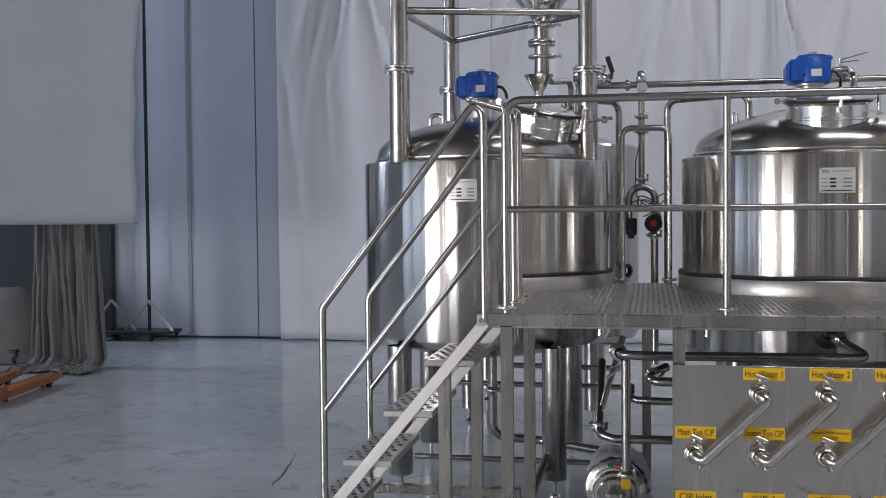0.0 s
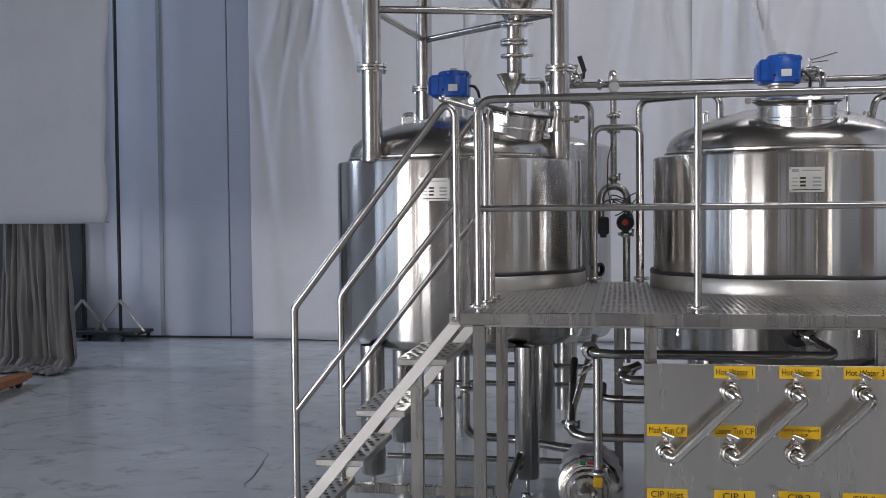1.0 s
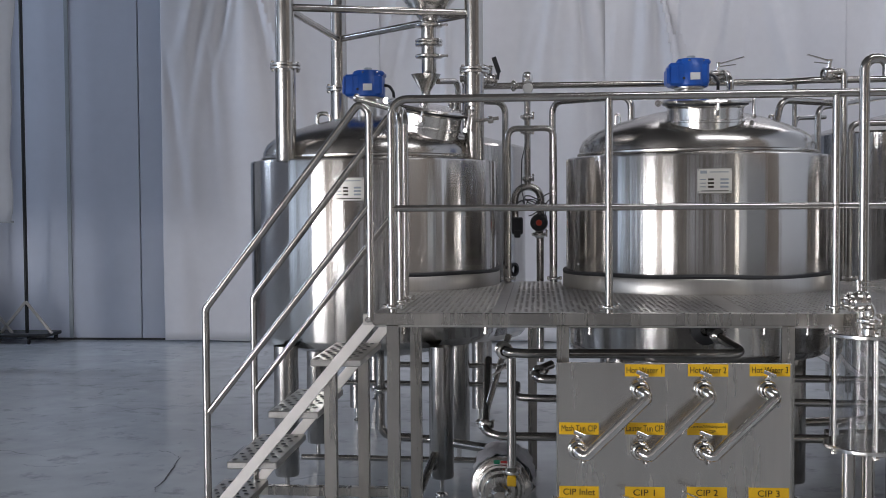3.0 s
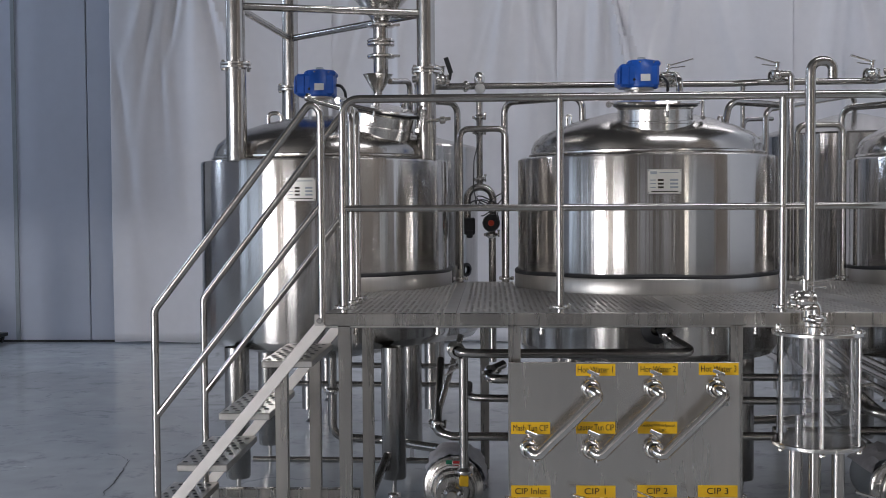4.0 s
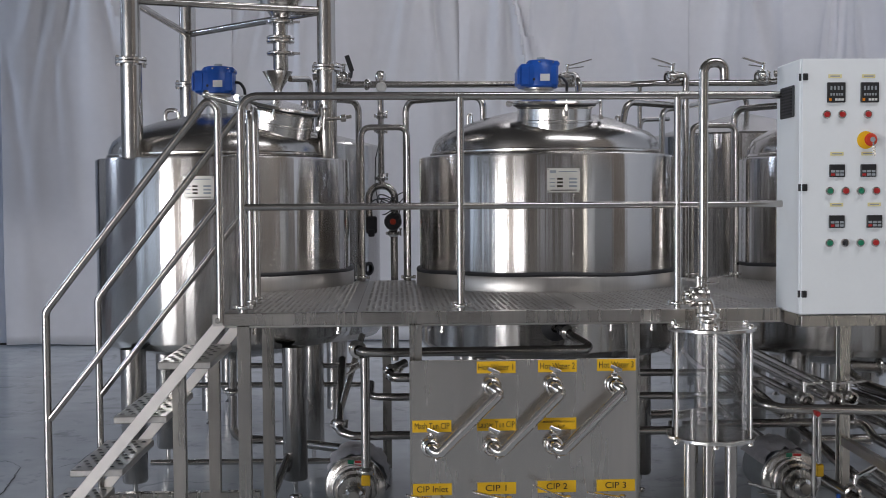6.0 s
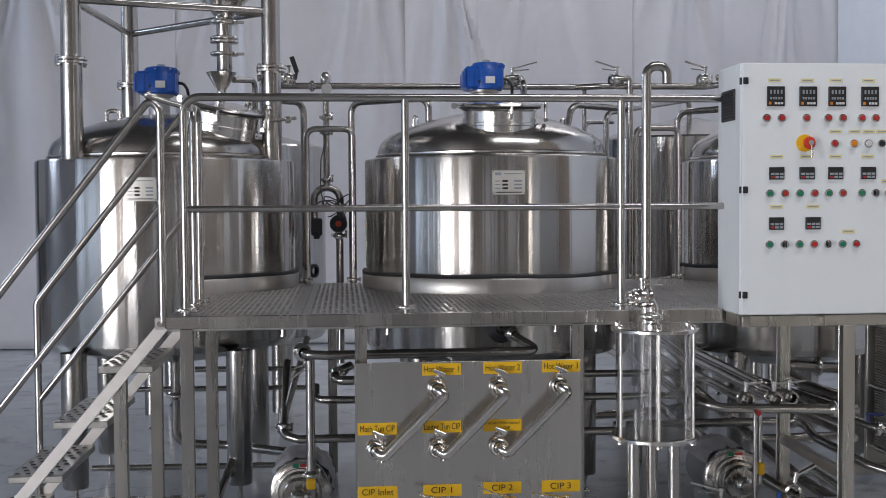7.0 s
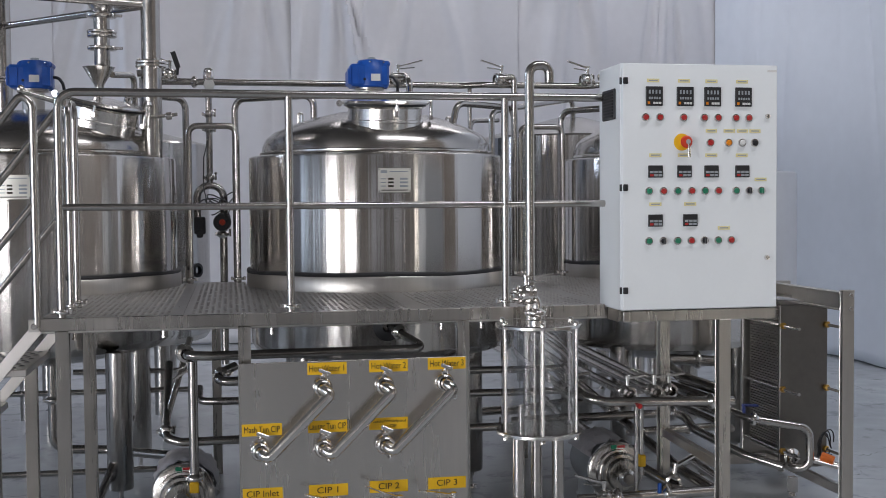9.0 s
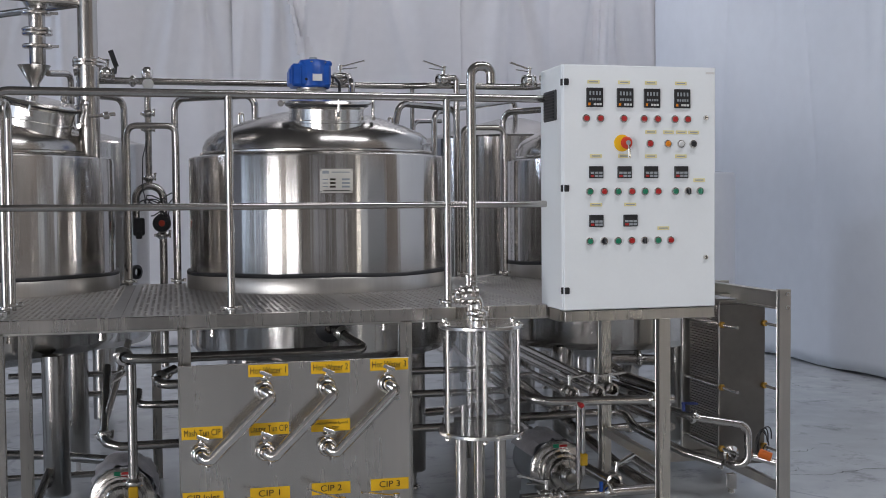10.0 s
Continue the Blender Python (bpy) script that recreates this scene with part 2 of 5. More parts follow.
def thing(name, label, category, base=(0, 0, 0), group="", kind=""):
    ob = new(name)
    ob.empty_display_size = 0.1
    ob.location = base
    return tagged(ob, label, category, group, kind)


def root_place(ob):
    p = Vector(ob.location)
    while ob.parent:
        ob = ob.parent
        p = p + Vector(ob.location)
    return p


def part(name, bm, mat, parent, label=""):
    """One mesh, given in world places, under a thing or a part."""
    ob = mesh_object(name, bm, mat)
    ob.data.transform(Matrix.Translation(-root_place(parent)))
    ob.parent = parent
    return tagged(ob, label) if label else ob


def solid(name, bm, mat, label, category, group="", kind=""):
    return tagged(mesh_object(name, bm, mat), label, category, group, kind)


def B():
    return bmesh.new()


def clamp_on(parent, p, axis, r=0.03, tail=True):
    """A hygienic clamp: two ferrules, a ring and its wing nut."""
    a = Vector(axis).normalized()
    bm = B()
    bm_lathe(bm, [(r, -0.022), (r * 1.12, -0.018), (r * 1.62, -0.009), (r * 1.68, -0.006), (r * 1.68, 0.006), (r * 1.62, 0.009), (r * 1.12, 0.018), (r, 0.022)], p, a, 20)
    if tail:
        s = a.cross(Vector((0, 0, 1)))
        s = s.normalized() if s.length > 0.1 else Vector((1, 0, 0))
        q = Vector(p) + s * r * 1.75
        bm_tube(bm, [q - a * 0.016, q + a * 0.02], 0.006, seg=8)
        bm_lathe(bm, disc(0.010, 0.012), q + a * 0.02, a, 8)
        q2 = Vector(p) - s * r * 1.75
        bm_box(bm, q2.x - 0.008, q2.x + 0.008, q2.y - 0.008, q2.y + 0.008, q2.z - 0.01, q2.z + 0.01, 0.003)
    return part("clamp", bm, STEEL, parent)

# ---- the hall ----
bm = B()
bm_box(bm, -13, 7, -10, 13.4, -0.12, 0)
floor = solid("floor", bm, FLOOR, "grey sealed concrete floor with cracks and scuffs", "floor", kind="structure")
CRACK = material("crack_dirt", (0.05, 0.05, 0.05), 0.9, 0, 30, 0.2)


def floor_crack(points, width, seed):
    """A thin dark crack that wanders along a line on the floor."""
    g = random.Random(seed)
    fine = []
    for (ax, ay), (bx, by) in zip(points, points[1:]):
        for k in range(8):
            t = k / 8
            fine.append((ax + (bx - ax) * t + g.uniform(-1, 1) * 0.008, ay + (by - ay) * t + g.uniform(-1, 1) * 0.02))
    fine.append(points[-1])
    bm = B()
    left, right = [], []
    n = len(fine)
    for i, (x, y) in enumerate(fine):
        qx, qy = fine[min(i + 1, n - 1)][0] - fine[max(i - 1, 0)][0], fine[min(i + 1, n - 1)][1] - fine[max(i - 1, 0)][1]
        s = math.hypot(qx, qy) or 1
        w = width * g.uniform(0.3, 1.0) * math.sin(math.pi * (i + 0.7) / (n + 0.4))
        left.append(bm.verts.new((x - qy / s * w, y + qx / s * w, 0.0015)))
        right.append(bm.verts.new((x + qy / s * w, y - qx / s * w, 0.0015)))
    for i in range(n - 1):
        bm.faces.new((left[i], left[i + 1], right[i + 1], right[i]))
    part("crack", bm, CRACK, floor)


floor_crack([(-2.337, 6.843), (-2.247, 6.702), (-2.187, 6.362), (-2.15, 6.15), (-2.141, 5.971), (-2.10, 5.85)], 0.0065, 3)
floor_crack([(-2.50, 6.93), (-2.389, 6.87), (-2.337, 6.843)], 0.004, 4)
floor_crack([(-3.98, 6.99), (-3.5, 6.85), (-3.0, 6.64)], 0.004, 5)
floor_crack([(3.55, 5.62), (3.8, 5.55), (4.1, 5.62), (4.5, 5.5)], 0.005, 6)
g = random.Random(21)
for k in range(34):
    x, y = (g.uniform(-5.2, -1.2), g.uniform(5.6, 10.5)) if k < 24 else (g.uniform(3.4, 5.6), g.uniform(5.6, 9.0))
    a = g.uniform(-0.5, 0.9)
    ln = g.uniform(0.12, 0.55)
    floor_crack([(x, y), (x + ln * 0.5 * math.cos(a), y + ln * 0.5 * math.sin(a)), (x + ln * math.cos(a + 0.4), y + ln * math.sin(a + 0.4))], g.uniform(0.002, 0.0045), k)
bm = B()
bm_box(bm, -13, 7, -10, 13.4, 7.5, 7.7)
solid("ceiling", bm, CEIL, "grey sheet hall roof", "ceiling", kind="structure")
bm = B()
for xa, ya, xb, yb in ((6.646, 3.45, 6.11, 12.94),):
    ring = [bm.verts.new(p) for p in ((xa, ya, 0), (xb, yb, 0), (xb + 0.3, yb, 0), (xa + 0.3, ya, 0))]
    top = [bm.verts.new((v.co.x, v.co.y, 7.5)) for v in ring]
    bm.faces.new(ring)
    bm.faces.new(top)
    for k in range(4):
        bm.faces.new((ring[k], ring[(k + 1) % 4], top[(k + 1) % 4], top[k]))
solid("wall_east", bm, WALL, "pale blue-white painted hall wall", "wall", kind="structure")
bm = B()
bm_box(bm, 6.70, 6.95, -9.2, 3.44, 0, 7.5)
solid("wall_east", bm, DARKWALL, "brown hall wall behind the working area", "wall", kind="structure")
bm = B()
bm_box(bm, -12.8, 6.4, 12.95, 13.2, 0, 7.5)
solid("wall_north", bm, PANEL, "blue-grey panelled hall wall", "wall", kind="structure")
bm = B()
bm_box(bm, -12.8, 6.9, -9.3, -9.05, 0, 7.5)
solid("wall_south", bm, DARKWALL, "brown hall wall behind the gate", "wall", kind="structure")
bm = B()
bm_box(bm, -12.8, -12.55, -9.05, 2.2, 0, 7.5)
solid("wall_west", bm, DARKWALL, "brown hall wall with tall doors", "wall", kind="structure")
bm = B()
bm_box(bm, -12.8, -12.55, 2.21, 12.95, 0, 7.5)
solid("wall_west", bm, PANEL, "blue-grey panelled hall wall", "wall", kind="structure")
# posts at the gate and west doors, unseen, added to stripe the tank reflections
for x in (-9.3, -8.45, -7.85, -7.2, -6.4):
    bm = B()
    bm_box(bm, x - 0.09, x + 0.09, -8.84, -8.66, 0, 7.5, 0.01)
    solid("stripe_post", bm, DARKWALL, "unseen brown post added to stripe the reflected gate light", "post", "gate posts", "structure")
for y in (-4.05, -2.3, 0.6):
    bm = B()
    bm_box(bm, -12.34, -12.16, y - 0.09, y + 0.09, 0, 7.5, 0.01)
    solid("stripe_post", bm, DARKWALL, "unseen brown post added to stripe the reflected door light", "post", "gate posts", "structure")
# pale bays on the south wall, out of view, added as reflectors for the tanks
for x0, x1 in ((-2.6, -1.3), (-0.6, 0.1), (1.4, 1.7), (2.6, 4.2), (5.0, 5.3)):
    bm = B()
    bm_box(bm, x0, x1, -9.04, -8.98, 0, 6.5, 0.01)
    solid("wall_panel", bm, CURTAIN, "pale panel added on the unseen south wall for the tanks to reflect", "panel", kind="structure")
# panels of the back wall with joints between
for x0, x1 in ((-8.4, -7.15), (-7.14, -5.685), (-5.645, -4.783), (-4.768, -3.7)):
    bm = B()
    bm_box(bm, x0, x1, 12.915, 12.947, 0.02, 7.5, 0.006)
    solid("wall_panel", bm, PANEL, "flat blue-grey wall panel", "panel", kind="structure")
bm = B()
bm_box(bm, -5.69, -5.64, 12.90, 12.94, 0.0, 7.5, 0.004)
solid("trim", bm, MOTORGREY, "grey cover strip on a wall joint", "trim", kind="structure")


def curtain_sheet(p0, p1, z0, z1, seed, label, nx=340, depth=0.15, fans=(), mat=CURTAIN):
    """A sheet hung between two points of the plan: wide waves, and creases that fan out below where it is pinned up."""
    g = random.Random(seed)
    p0, p1 = Vector((*p0, 0)), Vector((*p1, 0))
    wide = (p1 - p0).length
    along = (p1 - p0) / wide
    out = Vector((along.y, -along.x, 0))
    folds = [(g.uniform(0, wide), g.uniform(0.12, 0.34), g.uniform(-0.4, 1) * depth, g.uniform(-0.05, 0.05), g.uniform(0.3, 0.9)) for _ in range(int(wide * 2.6))]
    creases = []
    for c, top in fans:
        for k in range(7):
            creases.append((c + g.uniform(-0.12, 0.12), top + g.uniform(-0.3, 0.6), g.uniform(-0.42, 0.42), g.uniform(0.025, 0.06), g.uniform(0.04, 0.09) * g.choice((-1, 1, 1)), g.uniform(1.3, 3.2)))
    for k in range(int(wide * 2.5)):
        creases.append((g.uniform(0, wide), g.uniform(3.0, 5.6), g.uniform(-0.12, 0.12), g.uniform(0.02, 0.06), g.uniform(0.012, 0.04) * g.choice((-1, 1)), g.uniform(1.0, 3.0)))
    bm = B()
    rows = []
    nz = 64
    for j in range(nz + 1):
        v = j / nz
        z = z1 + (z0 - z1) * v
        row = []
        for i in range(nx + 1):
            u = wide * i / nx
            d = 0
            for c, w, a, lean, fade in folds:
                k = (u - c - lean * v * 3) / (w * (0.6 + v))
                if abs(k) < 3:
                    d += a * math.exp(-k * k) * (0.25 + 0.75 * math.exp(-v * fade * 2))
            for c, top, lean, w, a, long in creases:
                drop = top - z
                if 0 < drop < long * 1.6:
                    k = (u - c - lean * drop) / (w * (1 + 0.5 * drop))
                    if abs(k) < 3:
                        d += a * math.exp(-k * k) * min(1, drop * 2.5) * math.exp(-(drop / long) ** 2)
            d += 0.02 * noise.noise(Vector((u * 0.7, z * 0.35, seed))) + 0.03 * abs(noise.noise(Vector((u * 1.1 + z * 0.5, z * 0.12, seed + 3.7))))
            q = p0 + along * u + out * max(d, -0.05)
            row.append(bm.verts.new((q.x, q.y, z + 0.01 * math.sin(u * 5) * (j == nz))))
        rows.append(row)
    for a, b in zip(rows, rows[1:]):
        for i in range(nx):
            bm.faces.new((a[i], a[i + 1], b[i + 1], b[i]))
    ob = solid("curtain", bm, mat, label, "curtain", "sheets on the hall walls", "structure")
    so = ob.modifiers.new("thick", "SOLIDIFY")
    so.thickness = 0.006
    return ob


edges = (-4.42, -1.826, 0.82, 3.497, 6.09)
pins = (((1.0, 5.2),), ((0.7, 4.6), (2.2, 5.0)), ((0.45, 4.4), (1.5, 5.2)), ((0.6, 5.0), (1.9, 4.4)))
for i, (a, b) in enumerate(zip(edges, edges[1:])):
    y = 12.80 + 0.03 * (i % 2)
    curtain_sheet((a, y), (b + 0.02, y), 0.02, 7.3, 11 + i, "white plastic sheet hung in soft folds over the wall", fans=pins[i])
curtain_sheet((6.05, 12.78), (6.32, 7.6), 0.02, 7.3, 31, "pale sheet hung straight down over the painted wall", depth=0.05, mat=WALL)
# black strips stand in for the shadow line where walls meet the floor
bm = B()
bm_box(bm, -6.2, -4.4, 12.89, 12.912, 0.0, 0.025)
solid("baseboard", bm, RUBBER, "thin black strip standing for the shadow gap at the foot of the wall", "baseboard", kind="structure")
bm = B()
bm_bar(bm, (6.62, 3.5, 0.006), (6.375, 7.58, 0.006), 0.02, 0.012, 0.0)
solid("baseboard", bm, RUBBER, "thin black strip standing for the shadow line at the foot of the painted wall", "baseboard", kind="structure")

# ---- brewing tanks ----
def tank(cx, cy, label, arc=(0, 360), k=1.0, zb=0.806, legs=((-0.458, -0.455), (0.458, -0.455), (-0.458, 0.455), (0.458, 0.455))):
    """A jacketed vessel on four legs, its dome, collar and seal."""
    t = thing("brewing_tank", label, "tank", (cx, cy, 0), "row of brewing tanks")
    c = (cx, cy, 0)
    bm = B()
    bm_lathe(bm, [(r * k, z) for r, z in ((0.64, zb), (0.70, zb + 0.002), (0.722, zb + 0.008), (0.741, zb + 0.04), (0.745, zb + 0.052), (0.745, 1.858), (0.742, 1.869), (0.732, 1.875), (0.68, 1.882), (0.672, 1.888))], c, seg=128)
    part("shell", bm, SHELL, t, "mirror-polished steel jacket")
    bm = B()
    bm_lathe(bm, [(r * k, z) for r, z in ((0.664, 1.874), (0.672, 1.888), (0.668, 1.93), (0.648, 1.975), (0.605, 2.012), (0.5, 2.058), (0.39, 2.095), (0.25, 2.13), (0.12, 2.148), (0, 2.15))], c, seg=128)
    part("dome", bm, DOME, t, "dished steel top")
    bm = B()
    bm_lathe(bm, [(r * k, z) for r, z in ((0.672, 1.884), (0.682, 1.889), (0.682, 1.897), (0.672, 1.903))], c, seg=96)
    part("weld_ring", bm, STEEL, t)
    bm = B()
    bm_lathe(bm, [(r * k, z) for r, z in ((0.0, zb - 0.106), (0.3, zb - 0.086), (0.52, zb - 0.041), (0.66, zb + 0.006))], c, seg=64)
    part("dished_bottom", bm, DOME, t)
    bm = B()
    rows = []
    for i in range(97):
        a = radians(arc[0]) + radians(arc[1] - arc[0]) * i / 96
        rows.append([bm.verts.new((cx + r * k * math.cos(a), cy + r * k * math.sin(a), h)) for r, h in ((0.746, 1.115), (0.762, 1.115), (0.764, 1.13), (0.764, 1.212), (0.760, 1.218), (0.746, 1.220))])
    for p, q in zip(rows, rows[1:]):
        for i in range(5):
            bm.faces.new((p[i], p[i + 1], q[i + 1], q[i]))
    part("collar", bm, BRUSHED, t, "matt steel collar at the deck")
    bm = B()
    rows = []
    for i in range(97):
        a = radians(arc[0]) + radians(arc[1] - arc[0]) * i / 96
        w = 0.004 * math.sin(3 * a + cx) + 0.003 * math.sin(7 * a)
        rows.append([bm.verts.new((cx + r * k * math.cos(a), cy + r * k * math.sin(a), 1.226 + w + h)) for r, h in ((0.746, -0.011), (0.762, -0.011), (0.766, 0), (0.762, 0.009), (0.746, 0.011))])
    for p, q in zip(rows, rows[1:]):
        for i in range(4):
            bm.faces.new((p[i], p[i + 1], q[i + 1], q[i]))
    part("seal", bm, RUBBER, t, "black rubber seal")
    for dx, dy in legs:
        x, y = cx + dx, cy + dy
        bm = B()
        bm_lathe(bm, [(0.068, zb + 0.024), (0.068, 0.11), (0.064, 0.10), (0.0, 0.10)], (x, y, 0), seg=24)
        leg = part("leg", bm, PIPE, t)
        bm = B()
        bm_lathe(bm, [(0.014, 0.10), (0.014, 0.02), (0.035, 0.012), (0.038, 0.0), (0, 0)], (x, y, 0), seg=16)
        part("levelling_foot", bm, STEEL, leg)
    return t


def nameplate(parent, cx, cy, angle, z0, z1, half):
    """An etched plate bent to the jacket, with rows of plain bars."""
    bm = B()
    r = 0.7475
    n = 10
    va, vb = [], []
    for i in range(n + 1):
        a = radians(angle) - half + 2 * half * i / n
        va.append((a, r))
    for i in range(n):
        quad = []
        for a, z in ((va[i][0], z0), (va[i + 1][0], z0), (va[i + 1][0], z1), (va[i][0], z1)):
            quad.append(bm.verts.new((cx + (r + 0.004) * math.sin(a), cy - (r + 0.004) * math.cos(a), z)))
        bm.faces.new(quad)
    bmesh.ops.remove_doubles(bm, verts=bm.verts, dist=1e-5)
    ext = bmesh.ops.extrude_face_region(bm, geom=list(bm.faces))
    for v in ext["geom"]:
        if isinstance(v, bmesh.types.BMVert):
            d = Vector((v.co.x - cx, v.co.y - cy, 0)).normalized()
            v.co -= d * 0.006
    pl = part("nameplate", bm, PLATE, parent, "etched maker's plate with rows of small print")

    def bar(u0, u1, h0, h1, name="printed_bar", mat=INK):
        bm = B()
        pts = []
        for i in range(5):
            u = u0 + (u1 - u0) * i / 4
            a = radians(angle) + half * (2 * u - 1)
            pts.append((cx + (r + 0.0055) * math.sin(a), cy - (r + 0.0055) * math.cos(a)))
        for (ax, ay), (bx, by) in zip(pts, pts[1:]):
            za, zb = z0 + (z1 - z0) * h0, z0 + (z1 - z0) * h1
            bm.faces.new([bm.verts.new(q) for q in ((ax, ay, za), (bx, by, za), (bx, by, zb), (ax, ay, zb))])
        part(name, bm, mat, pl)

    bar(0.08, 0.27, 0.80, 0.92, mat=MOTORGREY)
    bar(0.35, 0.9, 0.84, 0.88, mat=MOTORGREY)
    for k in range(3):
        h = 0.52 - 0.15 * k
        bar(0.30, 0.47, h, h + 0.08)
        bar(0.08, 0.24, h + 0.02, h + 0.06, mat=MOTORGREY)
        bar(0.66, 0.90, h, h + 0.08, mat=MOTORGREY)
    bar(0.1, 0.9, 0.07, 0.11)
    for u, h in ((0.03, 0.05), (0.97, 0.05), (0.03, 0.95), (0.97, 0.95)):
        a = radians(angle) + half * (2 * u - 1)
        bm = B()
        bm_lathe(bm, disc(0.004, 0.004, 0.001), (cx + (r + 0.004) * math.sin(a), cy - (r + 0.004) * math.cos(a), z0 + (z1 - z0) * h), (math.sin(a), -math.cos(a), 0), 8)
        part("rivet", bm, STEEL, pl)


def gear_motor(x, y, z0, z1, tank_ob, yaw=0.0):
    """A blue gear motor on its flanged stand over the dome."""
    m = thing("gear_motor", "blue painted gear motor on a steel stand above the tank", "motor", (x, y, z0), "tank agitator motors")
    bm = B()
    bm_lathe(bm, [(0.10, z0), (0.10, z0 + 0.012), (0.062, z0 + 0.02), (0.06, z1 - 0.02), (0.085, z1 - 0.015), (0.085, z1)], (x, y, 0), seg=32)
    part("stand", bm, BRUSHED, m)
    bm = B()
    bm_box(bm, x - 0.125, x + 0.105, y - 0.09, y + 0.09, z1, z1 + 0.13, 0.014)
    body = part("motor_body", bm, BLUE, m)
    bm = B()
    bm_box(bm, x - 0.075, x + 0.115, y - 0.07, y + 0.07, z1 + 0.115, z1 + 0.152, 0.012)
    bm_box(bm, x - 0.135, x - 0.115, y - 0.08, y + 0.08, z1 + 0.012, z1 + 0.10, 0.006)
    part("cover", bm, BLUE, m)
    for k in range(4):
        bm = B()
        bm_box(bm, x - 0.126 + 0.052 * k, x - 0.119 + 0.052 * k, y - 0.097, y - 0.085, z1 + 0.012, z1 + 0.115, 0.002)
        part("cooling_rib", bm, BLUE, m)
    bm = B()
    bm_lathe(bm, disc(0.024, 0.026), (x + 0.012, y - 0.006, z1 + 0.15), seg=16)
    part("cap", bm, MOTORGREY, m)
    bm = B()
    bm_lathe(bm, [(0.092, z1 - 0.004), (0.098, z1 + 0.004), (0.098, z1 + 0.118), (0.092, z1 + 0.128), (0.088, z1 + 0.142), (0.078, z1 + 0.156), (0, z1 + 0.158)], (x + 0.012, y - 0.006, 0), seg=40)
    part("gear_drum", bm, BLUE, m)
    for a in range(6):
        bm = B()
        bm_lathe(bm, disc(0.008, 0.010), (x + 0.012 + 0.086 * math.cos(a * 1.047 + 0.3), y - 0.006 + 0.086 * math.sin(a * 1.047 + 0.3), z1 + 0.136), seg=6)
        part("drum_bolt", bm, STEEL, m)
    bm = B()
    bm_box(bm, x - 0.005, x + 0.05, y - 0.109, y - 0.1035, z1 + 0.03, z1 + 0.07)
    part("rating_plate", bm, CLEAR, m, "small white rating plate")
    bm = B()
    bm_lathe(bm, disc(0.008, 0.006), (x - 0.04, y - 0.09, z1 + 0.04), (0, -1, 0), 10)
    part("plug", bm, BLACK, m)
    for sx in (-1, 1):
        bm = B()
        bm_lathe(bm, disc(0.010, 0.014), (x + sx * 0.07, y - 0.04, z1 - 0.006), seg=6)
        part("bolt", bm, STEEL, m)
    bm = B()
    bm_tube(bm, [(x + 0.1, y, z1 + 0.07), (x + 0.14, y, z1 + 0.065), (x + 0.165, y - 0.01, z1 + 0.03), (x + 0.17, y + 0.03, z1 - 0.05), (x + 0.14, y + 0.08, z1 - 0.12)], 0.009, 0.03, 8)
    part("cable", bm, BLACK, m, "black cable")
    return m


def manway(x, y, z, axis, hinge, k=1.0):
    """A round hatch: neck, rim, lid with seal, hinge arm and swing bolts."""
    a = Vector(axis).normalized()
    c = Vector((x, y, z))
    m = thing("manway", "polished steel hatch with a clamped round lid", "hatch", (x, y, z), "tank hatches")
    bm = B()
    bm_lathe(bm, [(0.204, -0.11), (0.204, 0.122), (0.212, 0.130), (0.224, 0.135)], c, a, 64)
    part("neck", bm, STEEL, m)
    bm = B()
    bm_lathe(bm, [(0.2, 0.045), (0.213, 0.05), (0.213, 0.06), (0.2, 0.065)], c, a, 64)
    part("weld_band", bm, STEEL, m)
    bm = B()
    bm_lathe(bm, [(0.19, 0.136), (0.228, 0.137), (0.228, 0.145), (0.19, 0.146)], c, a, 64)
    part("gasket", bm, RUBBER, m, "black gasket")
    bm = B()
    bm_lathe(bm, [(0.2, 0.146), (0.238, 0.148), (0.243, 0.155), (0.238, 0.165), (0.19, 0.170), (0.1, 0.178), (0.06, 0.18), (0, 0.18)], c, a, 64)
    lid = part("lid", bm, STEEL, m)
    s = a.cross(Vector(hinge)).normalized()
    f = s.cross(a).normalized()
    bm = B()
    p = c + f * 0.25 + a * 0.15
    bm_tube(bm, [p - s * 0.05, p + s * 0.05], 0.018, seg=14)
    bm_bar(bm, p, c + a * 0.19, 0.03, 0.012, up=a)
    part("hinge", bm, STEEL, m)
    bm = B()
    p = c - f * 0.255 + a * 0.155
    bm_tube(bm, [p - a * 0.09, p + a * 0.03], 0.010, seg=10)
    bm_lathe(bm, [(0.0, 0.03), (0.022, 0.032), (0.026, 0.045), (0.018, 0.06), (0, 0.064)], p, a, 14)
    bm_tube(bm, [p - a * 0.08 - s * 0.025, p - a * 0.08 + s * 0.025], 0.012, seg=10)
    part("swing_bolt", bm, STEEL, m)
    for k in (-1, 1):
        bm = B()
        q = c + (s * k * 0.97 - f * 0.25).normalized() * 0.222 + a * 0.1
        bm_tube(bm, [q, q + a * 0.085], 0.009, seg=10)
        bm_lathe(bm, disc(0.019, 0.022), q + a * 0.075, a, 12)
        bm_bar(bm, q - s * k * 0.03, q + s * k * 0.012, 0.02, 0.03)
        part("clamp_bolt", bm, STEEL, m)
    m.scale = (k, k, k)
    return m


def lifting_lug(x, y, z):
    bm = B()
    bm_tube(bm, [(x - 0.012, y, z - 0.05), (x - 0.012, y, z + 0.035), (x + 0.012, y, z + 0.035), (x + 0.012, y, z - 0.05)], 0.007, 0.011, 8)
    return solid("lifting_lug", bm, STEEL, "small steel lifting eye welded on a tank top", "lifting eye", "lifting eyes")


